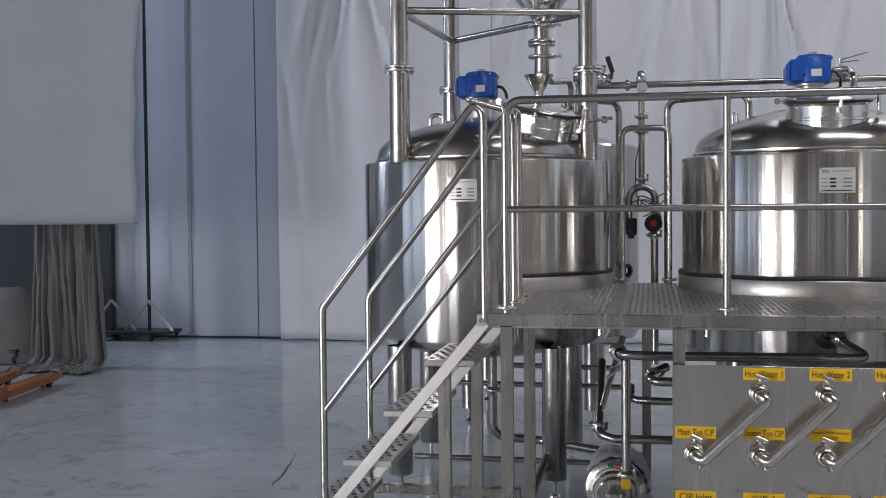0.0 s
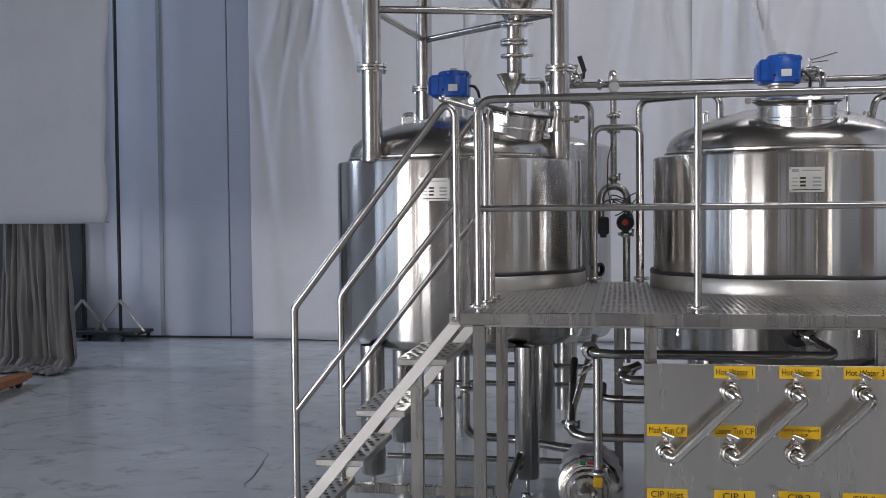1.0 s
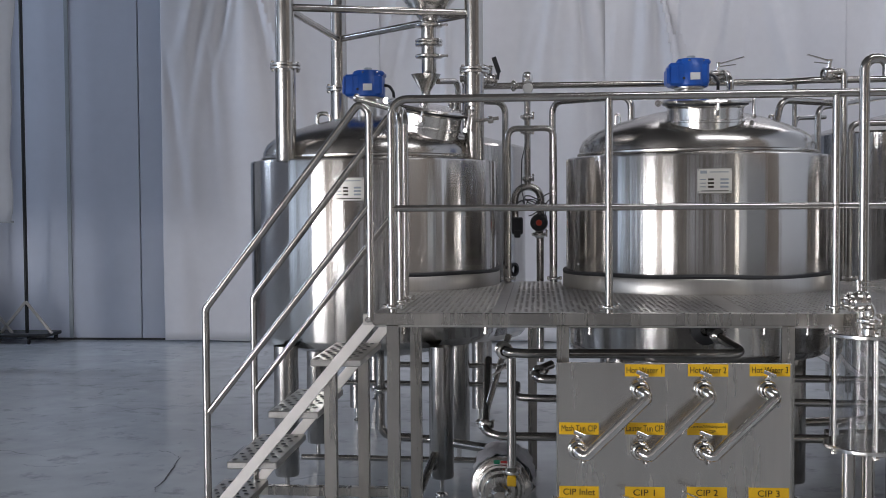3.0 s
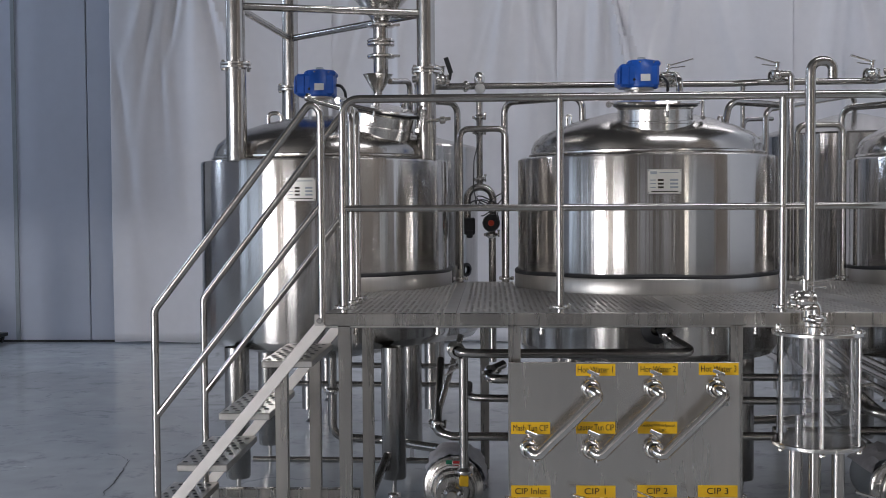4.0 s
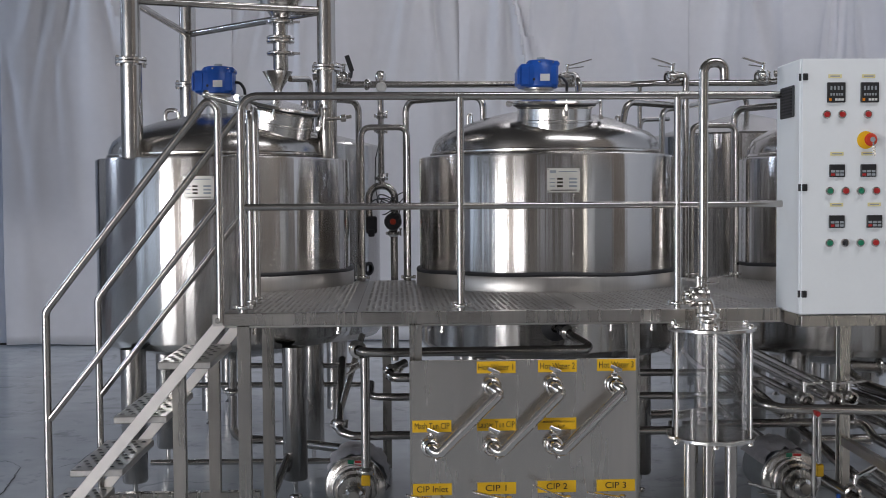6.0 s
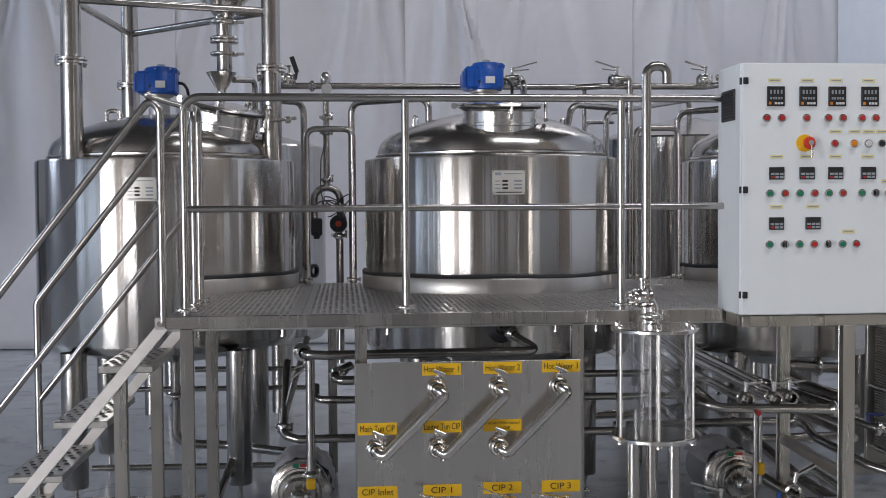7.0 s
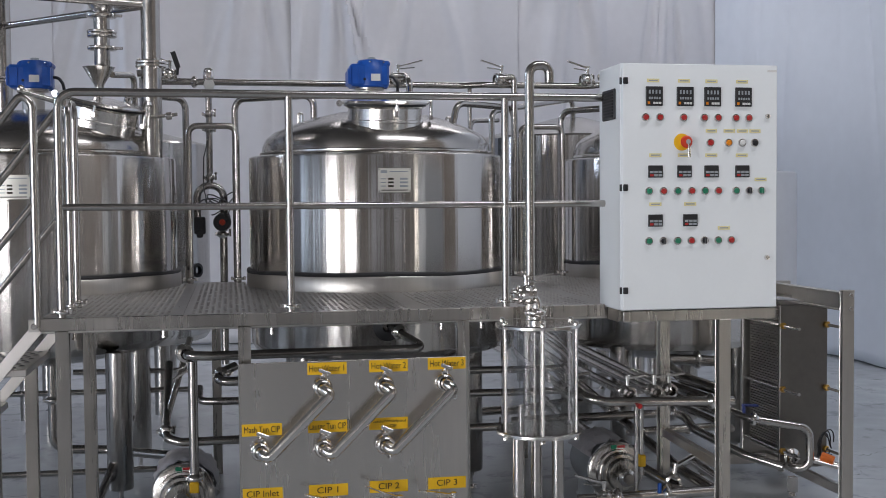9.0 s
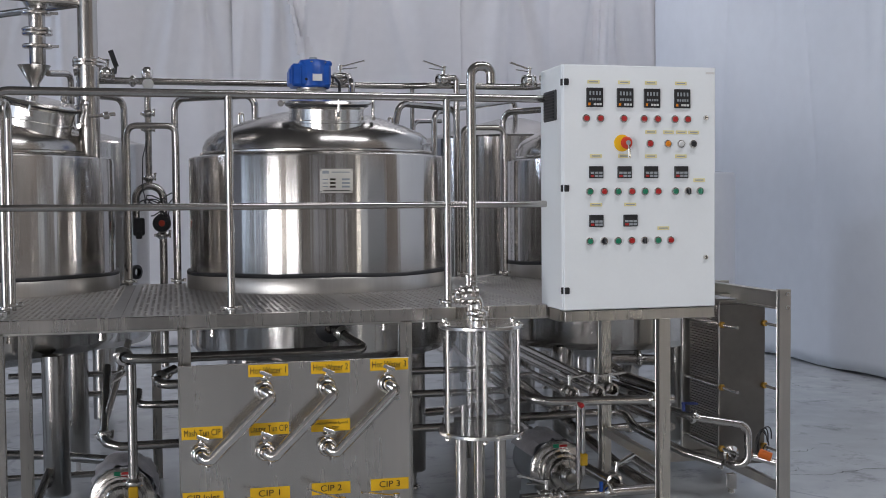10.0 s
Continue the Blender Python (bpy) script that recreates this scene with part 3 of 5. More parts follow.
TL, TR, T3 = (-0.945, 6.55), (0.962, 6.372), (2.842, 6.65)
mash = tank(*TL, "mirror-polished stainless steel mash tank beside the stairs", (-75, 90), legs=((-0.41, -0.65), (0.461, -0.65), (-0.41, 0.22), (0.495, 0.22)))
lauter = tank(*TR, "mirror-polished stainless steel lauter tank in the deck", zb=0.765)
kettle = tank(*T3, "mirror-polished stainless steel kettle behind the control cabinet", k=0.828, zb=0.70, legs=((-0.40, -0.38), (0.36, -0.38), (-0.40, 0.38), (0.36, 0.38)))
nameplate(mash, *TL, -2.0, 1.638, 1.762, 0.108)
nameplate(lauter, *TR, -0.3, 1.661, 1.787, 0.116)
gear_motor(-0.985, 6.53, 2.13, 2.27, mash)
gear_motor(0.925, 6.37, 2.13, 2.285, lauter)
manway(-0.607, 6.25, 2.022, (0.20, -0.15, 1), (-1, 0.3, 0), 0.82)
manway(0.955, 5.95, 2.003, (0.0, -0.10, 1), (-1, 0.1, 0))
for x, y, z in ((-1.43, 6.45, 2.06), (0.52, 6.42, 2.10), (1.42, 6.5, 2.09), (1.55, 6.75, 2.0)):
    lifting_lug(x, y, z)


def storage_tank(cx, cy, r, z0, z1, top, label, mat, cat="tank"):
    """A tall plain vessel with a conical top on three legs."""
    t = thing("storage_tank", label, cat, (cx, cy, 0), "storage tanks behind the deck")
    bm = B()
    bm_lathe(bm, [(r - 0.12, z0), (r - 0.03, z0 + 0.01), (r, z0 + 0.05), (r, z1 - 0.015), (r - 0.012, z1)], (cx, cy, 0), seg=96)
    part("shell", bm, mat, t)
    bm = B()
    bm_lathe(bm, [(r - 0.012, z1), (r * 0.6, z1 + (top - z1) * 0.45), (0.1, top - 0.01), (0, top)], (cx, cy, 0), seg=64)
    part("cone_top", bm, DOME, t)
    bm = B()
    bm_lathe(bm, [(0, z0 - 0.12), (r * 0.5, z0 - 0.05), (r - 0.12, z0)], (cx, cy, 0), seg=48)
    part("bottom", bm, DOME, t)
    for k in range(4):
        a = math.pi / 4 + k * math.pi / 2
        x, y = cx + (r - 0.15) * math.cos(a), cy + (r - 0.15) * math.sin(a)
        bm = B()
        bm_lathe(bm, [(0.055, z0 + 0.04), (0.055, 0.10), (0.0, 0.10)], (x, y, 0), seg=20)
        leg = part("leg", bm, PIPE, t)
        bm = B()
        bm_lathe(bm, [(0.014, 0.10), (0.014, 0.02), (0.035, 0.0), (0, 0)], (x, y, 0), seg=12)
        part("levelling_foot", bm, STEEL, leg)
    return t


hot1 = storage_tank(-0.85, 8.48, 0.80, 0.60, 2.06, 2.24, "mirror-polished steel water tank behind the mash tank", SHELL)
hot2 = storage_tank(2.82, 8.5, 0.74, 0.62, 2.12, 2.3, "mirror-polished steel hot water tank with a cone top", SHELL)
hot3 = storage_tank(4.10, 8.6, 0.68, 0.62, 1.84, 1.9, "film-wrapped pale steel tank near the painted wall", WHITETANK)
for cx, cy in ((-0.14, 7.75),):
    bm = B()
    bm_lathe(bm, [(0.03, 0), (0.045, 0.0), (0.05, 0.01), (0.05, 0.03), (0.03, 0.035)], (cx, cy, 1.15), (0.75, -0.65, 0), 24)
    part("side_port", bm, BLACK, hot1, "round port with a black ring")

# ---- tower over the mash tank ----
tower = thing("hopper_tower", "three-legged steel pipe tower standing on the mash tank rim", "tower", (-0.95, 6.4, 1.86))
legs = {"a": (-1.355, 5.965), "b": (-0.315, 6.28), "c": (-1.27, 7.17)}
for x, y in legs.values():
    bm = B()
    bm_lathe(bm, [(0.0, 1.862), (0.056, 1.862), (0.058, 1.87), (0.057, 2.37), (0.057, 2.372)], (x, y, 0), seg=28)
    lo = part("lower_leg", bm, PIPE, tower)
    for z in (2.372, 2.392):
        bm = B()
        bm_lathe(bm, [(0.04, z), (0.082, z), (0.085, z + 0.003), (0.085, z + 0.013), (0.082, z + 0.016), (0.04, z + 0.016)], (x, y, 0), seg=32)
        part("flange", bm, STEEL, lo)
    for k in range(4):
        a = k * math.pi / 2 + 0.5
        bm = B()
        bm_lathe(bm, disc(0.010, 0.06), (x + 0.073 * math.cos(a), y + 0.073 * math.sin(a), 2.36), seg=6)
        part("bolt", bm, STEEL, lo)
    bm = B()
    bm_lathe(bm, [(0.053, 2.408), (0.053, 3.9), (0, 3.9)], (x, y, 0), seg=28)
    part("upper_leg", bm, PIPE, tower)
for p, q in (("a", "b"), ("a", "c"), ("c", "b")):
    bm = B()
    bm_tube(bm, [(*legs[p], 2.72), (*legs[q], 2.72)], 0.021)
    part("tie_bar", bm, PIPE, tower)
hop = thing("grain_hopper", "conical steel grain hopper with clamped drop pipe", "hopper", (-0.59, 6.36, 2.26))
bm = B()
bm_lathe(bm, [(0.05, 2.69), (0.07, 2.72), (0.45, 3.15), (0.45, 3.6), (0.44, 3.6), (0.44, 3.16), (0.06, 2.73)], (-0.585, 6.36, 0), seg=48)
part("cone", bm, STEEL, hop)
bm = B()
bm_lathe(bm, [(0.044, 2.70), (0.044, 2.395), (0.03, 2.36)], (-0.585, 6.36, 0), seg=24)
part("drop_pipe", bm, PIPE, hop)
for z in (2.665, 2.575, 2.555, 2.485):
    bm = B()
    bm_lathe(bm, [(0.044, z - 0.012), (0.078, z - 0.009), (0.082, z - 0.004), (0.082, z + 0.004), (0.078, z + 0.009), (0.044, z + 0.012)], (-0.585, 6.36, 0), seg=24)
    part("clamp", bm, STEEL, hop)
for z in (2.665, 2.485):
    bm = B()
    bm_bar(bm, (-0.52, 6.34, z), (-0.47, 6.34, z), 0.012, 0.016)
    part("clamp_nut", bm, STEEL, hop)
bm = B()
bm_lathe(bm, [(0.026, 2.24), (0.026, 2.272), (0.086, 2.37), (0.088, 2.372), (0.082, 2.372), (0.024, 2.275)], (-0.598, 6.3, 0), seg=40)
part("funnel", bm, STEEL, hop, "small open steel funnel")

# ---- deck ----
DZ = 1.090
deck = thing("work_deck", "raised steel work deck with perforated tread plate between the tanks", "platform", (0.6, 5.6, 0))


def deck_outline(x):
    """How far back the plate reaches at x, between the tank collars."""
    y = 7.36
    for (cx, cy), k in ((TL, 1.0), (TR, 1.0), (T3, 0.828)):
        q, r = true_size((cx, cy, 0)), 0.766 * k * TRUE
        d = abs(x - q.x)
        if d < r:
            y = min(y, q.y - math.sqrt(r * r - d * d))
    return y


def deck_plate(x0, x1):
    bm = B()
    n = max(2, int((x1 - x0) / 0.02))
    top, bot = [], []
    for i in range(n + 1):
        x = x0 + (x1 - x0) * i / n
        y = deck_outline(x)
        top.append((bm.verts.new((x, 5.114, DZ)), bm.verts.new((x, y, DZ))))
        bot.append((bm.verts.new((x, 5.114, DZ - 0.006)), bm.verts.new((x, y, DZ - 0.006))))
    for i in range(n):
        bm.faces.new((top[i][0], top[i + 1][0], top[i + 1][1], top[i][1]))
        bm.faces.new((bot[i][0], bot[i][1], bot[i + 1][1], bot[i + 1][0]))
        bm.faces.new((top[i][1], top[i + 1][1], bot[i + 1][1], bot[i][1]))
    return part("deck_plate", bm, DECK, deck)


seams = (-0.74, -0.11, 1.02, 1.94, 3.0)
for a, b in zip(seams, seams[1:]):
    deck_plate(a + 0.002, b - 0.002)
# raised and pierced buttons of the tread plate
bm_h, bm_r = B(), B()
px, py = 0.058, 0.033
iy = 0
y = 5.165
while y < 7.33:
    x = -0.70 + (px / 2 if iy % 2 else 0)
    while x < 2.95:
        near_seam = min(abs(x - q) for q in seams) < 0.045
        if y < deck_outline(x) - 0.03 and not near_seam and iy % 7 < 6:
            ring = 8
            r, hgt = 0.0105, 0.003
            turns = [(math.cos(2 * math.pi * k / ring), math.sin(2 * math.pi * k / ring)) for k in range(ring)]
            b0 = [bm_r.verts.new((x + r * 1.2 * c, y + r * 1.2 * q, DZ + 0.0002)) for c, q in turns]
            b1 = [bm_r.verts.new((x + r * 0.8 * c, y + r * 0.8 * q, DZ + hgt)) for c, q in turns]
            for k in range(ring):
                bm_r.faces.new((b0[k], b0[(k + 1) % ring], b1[(k + 1) % ring], b1[k]))
            bm_h.faces.new([bm_h.verts.new((x + r * 0.82 * c, y + r * 0.82 * q, DZ + hgt - 0.0006)) for c, q in turns])
        x += px
    y += py
    iy += 1
rims = part("tread_rims", bm_r, BRUSHED, deck)
tagged(rims, kind="stuff")
tagged(part("tread_holes", bm_h, BLIND, deck), kind="stuff")
# edge beam and joists
for x0, x1 in ((-0.742, 1.935),):
    bm = B()
    bm_box(bm, x0, x1, 5.10, 5.113, DZ - 0.058, DZ + 0.002, 0.003)
    part("edge_band", bm, LEGSTEEL, deck)
for a, b in (((-0.74, 5.14, 1.045), (2.74, 5.14, 1.045)), ((-0.72, 5.13, 1.045), (-0.72, 5.62, 1.045)), ((0.0, 5.13, 1.045), (0.0, 7.3, 1.045)), ((2.05, 5.13, 1.045), (2.05, 7.3, 1.045))):
    bm = B()
    bm_bar(bm, a, b, 0.04, 0.05)
    part("joist", bm, BRUSHED, deck)
for x, y, z1 in ((-0.648, 5.14, 1.027), (-0.605, 5.74, 1.03), (0.17, 5.142, 1.027), (1.222, 5.142, 1.027), (0.01, 7.22, 1.02), (2.08, 7.22, 1.02)):
    bm = B()
    bm_bar(bm, (x, y, GROUND), (x, y, z1), 0.052, 0.052, up=(0, 1, 0))
    part("deck_leg", bm, LEGSTEEL, deck)
for x in (-0.60, -0.2, 0.30, 1.12, 1.32, 1.7):
    bm = B()
    bm_lathe(bm, [(0, 0.985), (0.012, 0.985), (0.012, 0.995), (0.008, 0.996), (0.008, 1.03)], (x, 5.16, 0), seg=8)
    part("bolt", bm, STEEL, deck)

# ---- guard rail ----
rail = thing("guard_rail", "polished steel tube guard rail along the deck edge", "railing", (0.4, 5.13, DZ))
RT, RM = 2.118, 1.594
bm = B()
bm_tube(bm, [(-0.648, 5.13, DZ), (-0.648, 5.13, RT), (1.96, 5.13, RT)], 0.0195, 0.075, 18)
part("top_rail", bm, PIPE, rail)
bm = B()
bm_tube(bm, [(-0.64, 5.13, RM), (1.96, 5.13, RM)], 0.0165, seg=16)
part("middle_rail", bm, PIPE, rail)
for x in (0.390, 1.438):
    bm = B()
    bm_tube(bm, [(x, 5.13, DZ), (x, 5.13, RT)], 0.0185, seg=16)
    part("post", bm, PIPE, rail)


def base_collar(x, y, z, parent):
    bm = B()
    bm_lathe(bm, [(0.02, 0.0), (0.032, 0.0), (0.034, 0.004), (0.034, 0.012), (0.032, 0.016), (0.02, 0.017)], (x, y, z + 0.02), seg=20)
    for s in (-1, 1):
        bm_box(bm, x + s * 0.04 - 0.009, x + s * 0.04 + 0.009, y - 0.009, y + 0.009, z + 0.017, z + 0.041, 0.003)
    part("foot_clamp", bm, STEEL, parent)


for x in (-0.648, 0.390, 1.438):
    base_collar(x, 5.13, DZ, rail)
# short side rail
srail = thing("guard_rail", "short looped steel tube rail at the head of the stairs", "railing", (-0.64, 5.6, DZ))
bm = B()
bm_tube(bm, [(-0.648, 5.45, DZ), (-0.648, 5.45, 2.10), (-0.648, 5.66, 2.10), (-0.648, 5.66, DZ)], 0.0185, 0.07, 16)
part("loop", bm, PIPE, srail)
base_collar(-0.648, 5.45, DZ, srail)
base_collar(-0.648, 5.66, DZ, srail)
bm = B()
bm_lathe(bm, [(0, -0.01), (0.018, -0.008), (0.022, 0), (0.018, 0.008), (0, 0.01)], (-0.648, 5.42, 2.095), (0, 1, 0), 14)
part("end_cap", bm, STEEL, srail)

# ---- stairs ----
stairs = thing("stairs", "open steel stairs with perforated treads and twin stringers", "stairs", (-1.2, 5.55, 0))
SL = (1.046 - 0.136) / (1.513 - 0.752)


def stringer(y, dx=0.0):
    bm = B()
    bm_bar(bm, (-0.752 + dx, y, 1.046), (-1.755 + dx, y, 1.046 - SL * 1.003), 0.010, 0.054, 0.002)
    part("stringer", bm, STRINGER, stairs)


stringer(5.103)
stringer(5.80, 0.055)
bm = B()
bm_box(bm, -0.79, -0.742, 5.097, 5.112, 1.03, 1.088, 0.003)
bracket = part("bracket", bm, BRUSHED, stairs)
bm = B()
bm_lathe(bm, disc(0.014, 0.012), (-0.765, 5.097, 1.058), (0, -1, 0), 10)
part("bolt", bm, STEEL, bracket)
for x0, z in ((-1.054, 0.862), (-1.265, 0.606), (-1.475, 0.354), (-1.688, 0.10)):
    x1 = x0 + 0.25
    bm = B()
    bm_box(bm, x0, x1, 5.112, 5.79, z - 0.034, z, 0.004)
    tread = part("tread", bm, BRUSHED, stairs)
    bm = B()
    for j in range(10):
        for i in range(5):
            x, y = x0 + 0.03 + i * 0.052 + (0.026 if j % 2 else 0), 5.16 + j * 0.062
            if x > x1 - 0.02:
                continue
            bm_lathe(bm, [(0.017, z), (0.013, z + 0.0035), (0.011, z + 0.0035)], (x, y, 0), seg=8)
    tagged(part("grip_rims", bm, BRUSHED, tread), kind="stuff")
    bm = B()
    for j in range(10):
        for i in range(5):
            x, y = x0 + 0.03 + i * 0.052 + (0.026 if j % 2 else 0), 5.16 + j * 0.062
            if x > x1 - 0.02:
                continue
            bm_lathe(bm, [(0.0, z + 0.004), (0.0125, z + 0.004)], (x, y, 0), seg=8)
    tagged(part("grip_holes", bm, BLIND, tread), kind="stuff")
for x, y, z in ((-0.958, 5.14, 0.80), (-0.90, 5.79, 0.82)):
    bm = B()
    bm_bar(bm, (x, y, GROUND), (x, y, z), 0.052, 0.052, up=(0, 1, 0))
    part("support_post", bm, LEGSTEEL, stairs)
bm = B()
bm_bar(bm, (-1.6, 5.80, 0.04), (-0.66, 5.80, 0.04), 0.05, 0.05)
part("floor_bar", bm, LEGSTEEL, stairs)
for y, dx in ((5.11, 0.0), (5.80, 0.058)):
    hr = thing("hand_rail", "sloping polished steel tube handrail of the stairs", "handrail", (-1.2, y, 0.1), "handrails of the stairs")
    bm = B()
    bm_tube(bm, [(-1.57 + dx, y, GROUND), (-1.57 + dx, y, 1.11), (-0.80 + dx, y, 2.104), (-0.752 + dx, y, 2.06), (-0.752 + dx, y, 1.05)], 0.0185, 0.06, 16)
    part("upper_tube", bm, PIPE, hr)
    bm = B()
    bm_tube(bm, [(-1.56 + dx, y, 0.60), (-0.757 + dx, y, 1.61)], 0.0165, seg=14)
    part("lower_tube", bm, PIPE, hr)

# ---- control cabinet ----
def text_part(words, x, z, y, height, width, parent, mat=INK):
    """Lettering in the built-in font, fitted to a width, standing on a face that looks towards -y."""
    cu = bpy.data.curves.new("lettering", "FONT")
    cu.body, cu.size, cu.align_x, cu.align_y = words, height, "CENTER", "CENTER"
    cu.extrude = 0.0006
    ob = new("lettering", cu)
    dg = bpy.context.evaluated_depsgraph_get()
    me = bpy.data.meshes.new_from_object(ob.evaluated_get(dg))
    bpy.data.objects.remove(ob)
    xs = [v.co.x for v in me.vertices]
    k = width / (max(xs) - min(xs))
    me.transform(Matrix.Translation(Vector((x, y, z)) - root_place(parent)) @ pose(0, 0, 0, 90) @ Matrix.Diagonal((k, 1, 1, 1)))
    me.materials.clear()
    me.materials.append(mat)
    t = new("lettering", me)
    t.parent = parent
    return t


CX0, CX1, CY0, CY1, CZ0, CZ1 = 1.947, 2.745, 4.875, 5.208, 1.078, 2.262
cab = thing("control_cabinet", "white powder-coated control cabinet with buttons and displays", "control cabinet", (2.35, 5.0, CZ0))
bm = B()
bm_box(bm, CX0, CX1, CY0 + 0.022, CY1, CZ0, CZ1, 0.006)
part("body", bm, CABINET, cab)
bm = B()
bm_box(bm, CX0 + 0.002, CX1 - 0.002, CY0, CY0 + 0.0185, CZ0 + 0.003, CZ1 - 0.003, 0.004)
cdoor = part("door", bm, CABINET, cab)
for z in (2.175, 1.668, 1.176):
    bm = B()
    bm_box(bm, CX0 + 0.004, CX0 + 0.028, CY0 - 0.008, CY0 + 0.002, z - 0.016, z + 0.016, 0.003)
    bm_tube(bm, [(CX0 - 0.003, CY0 + 0.012, z - 0.016), (CX0 - 0.003, CY0 + 0.012, z + 0.016)], 0.006, seg=8)
    part("hinge", bm, BLACK, cdoor)
for z in (2.012, 1.324):
    bm = B()
    bm_lathe(bm, [(0, 0.012), (0.010, 0.012), (0.012, 0.008), (0.013, 0)], (2.69, CY0, z), (0, -1, 0), 16)
    lock = part("lock", bm, STEEL, cdoor, "round chrome lock")
    bm = B()
    bm_box(bm, 2.689, 2.691, CY0 - 0.0135, CY0 - 0.0115, z - 0.006, z + 0.006)
    part("keyhole", bm, BLACK, lock)
bm = B()
bm_box(bm, 2.69, 2.738, CY0 - 0.001, CY0 + 0.001, 2.226, 2.236)
part("maker_strip", bm, CLEAR, cdoor)
# vent on the side
bm = B()
bm_box(bm, CX0 - 0.010, CX0 + 0.001, 4.962, 5.135, 2.0, 2.148, 0.004)
vent = part("vent", bm, BLACK, cab, "black square louvred vent")
for k in range(9):
    bm = B()
    bm_box(bm, CX0 - 0.014, CX0 - 0.009, 4.975, 5.122, 2.012 + 0.0145 * k, 2.020 + 0.0145 * k)
    part("slat", bm, RUBBER, vent)


def cab_xz(u, v):
    """A place on the door: u from the hinge edge, v from the top, each from 0 to 1."""
    return CX0 + u * (CX1 - CX0), CZ1 - v * (CZ1 - CZ0)


def cab_label(u, v, w=0.062):
    x, z = cab_xz(u, v)
    bm = B()
    bm_box(bm, x - w / 2, x + w / 2, CY0 - 0.0022, CY0 - 0.0002, z - 0.0085, z + 0.0085)
    l = part("label", bm, LABELY, cdoor)
    bm = B()
    bm_box(bm, x - w * 0.36, x + w * 0.36, CY0 - 0.003, CY0 - 0.0023, z - 0.0028, z + 0.0028)
    part("printed_bar", bm, MOTORGREY, l)


def cab_button(u, v, mat, kind="push"):
    x, z = cab_xz(u, v)
    bm = B()
    bm_lathe(bm, [(0.0195, 0), (0.020, 0.004), (0.0185, 0.009), (0.0135, 0.010)], (x, CY0, z), (0, -1, 0), 20)
    b = part("button", bm, STEEL, cdoor)
    bm = B()
    if kind == "push":
        bm_lathe(bm, [(0.0135, 0.006), (0.0132, 0.015), (0.0115, 0.018), (0, 0.018)], (x, CY0, z), (0, -1, 0), 18)
    elif kind == "lamp":
        bm_lathe(bm, [(0.0145, 0.006), (0.0145, 0.014), (0.010, 0.020), (0, 0.022)], (x, CY0, z), (0, -1, 0), 18)
    else:
        bm_lathe(bm, disc(0.0135, 0.012, 0.002), (x, CY0, z), (0, -1, 0), 18)
        bm_box(bm, x - 0.0045, x + 0.0045, CY0 - 0.028, CY0 - 0.010, z - 0.013, z + 0.013, 0.002)
    part("button_cap", bm, mat, b)
    if kind == "knob":
        bm = B()
        bm_box(bm, x + 0.0045, x + 0.0058, CY0 - 0.0285, CY0 - 0.012, z - 0.011, z + 0.011)
        part("pointer", bm, CLEAR, b)


def cab_display(u, v, w, h, tall):
    x, z = cab_xz(u, v)
    bm = B()
    bm_box(bm, x - w / 2, x + w / 2, CY0 - 0.010, CY0 + 0.001, z - h / 2, z + h / 2, 0.002)
    d = part("display", bm, BLACK, cdoor, "black digital controller")
    y0, y1 = CY0 - 0.0112, CY0 - 0.0099
    if tall:
        for row, n, hh in ((0.22, 4, 0.20), (-0.10, 5, 0.12)):
            for k in range(n):
                bm = B()
                xx = x - w * 0.30 + w * 0.60 * k / (n - 1)
                bm_box(bm, xx - w * 0.05, xx + w * 0.05, y0, y1, z + h * (row - hh / 2), z + h * (row + hh / 2))
                part("digit", bm, MOTORGREY, d)
        for k in range(3):
            bm = B()
            xx = x + w * (-0.02 + 0.17 * k)
            bm_box(bm, xx - w * 0.07, xx + w * 0.07, y0, y1, z - h * 0.41, z - h * 0.30)
            part("key", bm, CLEAR, d)
        bm = B()
        bm_box(bm, x - w * 0.42, x - w * 0.28, y0, y1, z - h * 0.42, z - h * 0.28)
        part("key", bm, AMBER, d)
    else:
        for r in range(2):
            for k in range(3):
                bm = B()
                xx = x + w * (-0.30 + 0.30 * k)
                zz = z - h * (0.05 + 0.26 * r)
                bm_box(bm, xx - w * 0.12, xx + w * 0.12, y0, y1, zz - h * 0.09, zz + h * 0.09)
                part("key", bm, REDP if (r, k) == (1, 0) else MOTORGREY, d)


for u in (0.194, 0.390, 0.566, 0.764):
    cab_label(u, 0.071)
for u in (0.200, 0.396, 0.572, 0.772):
    cab_display(u, 0.134, 0.084, 0.092, True)
for u in (0.145, 0.235, 0.386, 0.518, 0.607, 0.722, 0.807):
    cab_button(u, 0.219, REDP)
x, z = cab_xz(0.392, 0.318)
bm = B()
bm_lathe(bm, disc(0.041, 0.004, 0.001), (x - 0.012, CY0, z), (0, -1, 0), 28)
es = part("emergency_stop", bm, YELLOW, cdoor, "red mushroom stop button on a yellow disc")
bm = B()
bm_lathe(bm, [(0.014, 0.002), (0.014, 0.018), (0.028, 0.022), (0.030, 0.030), (0.024, 0.038), (0, 0.040)], (x, CY0, z), (0, -1, 0), 24)
part("mushroom", bm, material("bright_red_plastic", (0.62, 0.05, 0.02), 0.3), es)
bm = B()
bm_lathe(bm, disc(0.012, 0.006, 0.001), (x + 0.004, CY0 - 0.037, z), (0, -1, 0), 12)
part("key_core", bm, MOTORGREY, es)
bm = B()
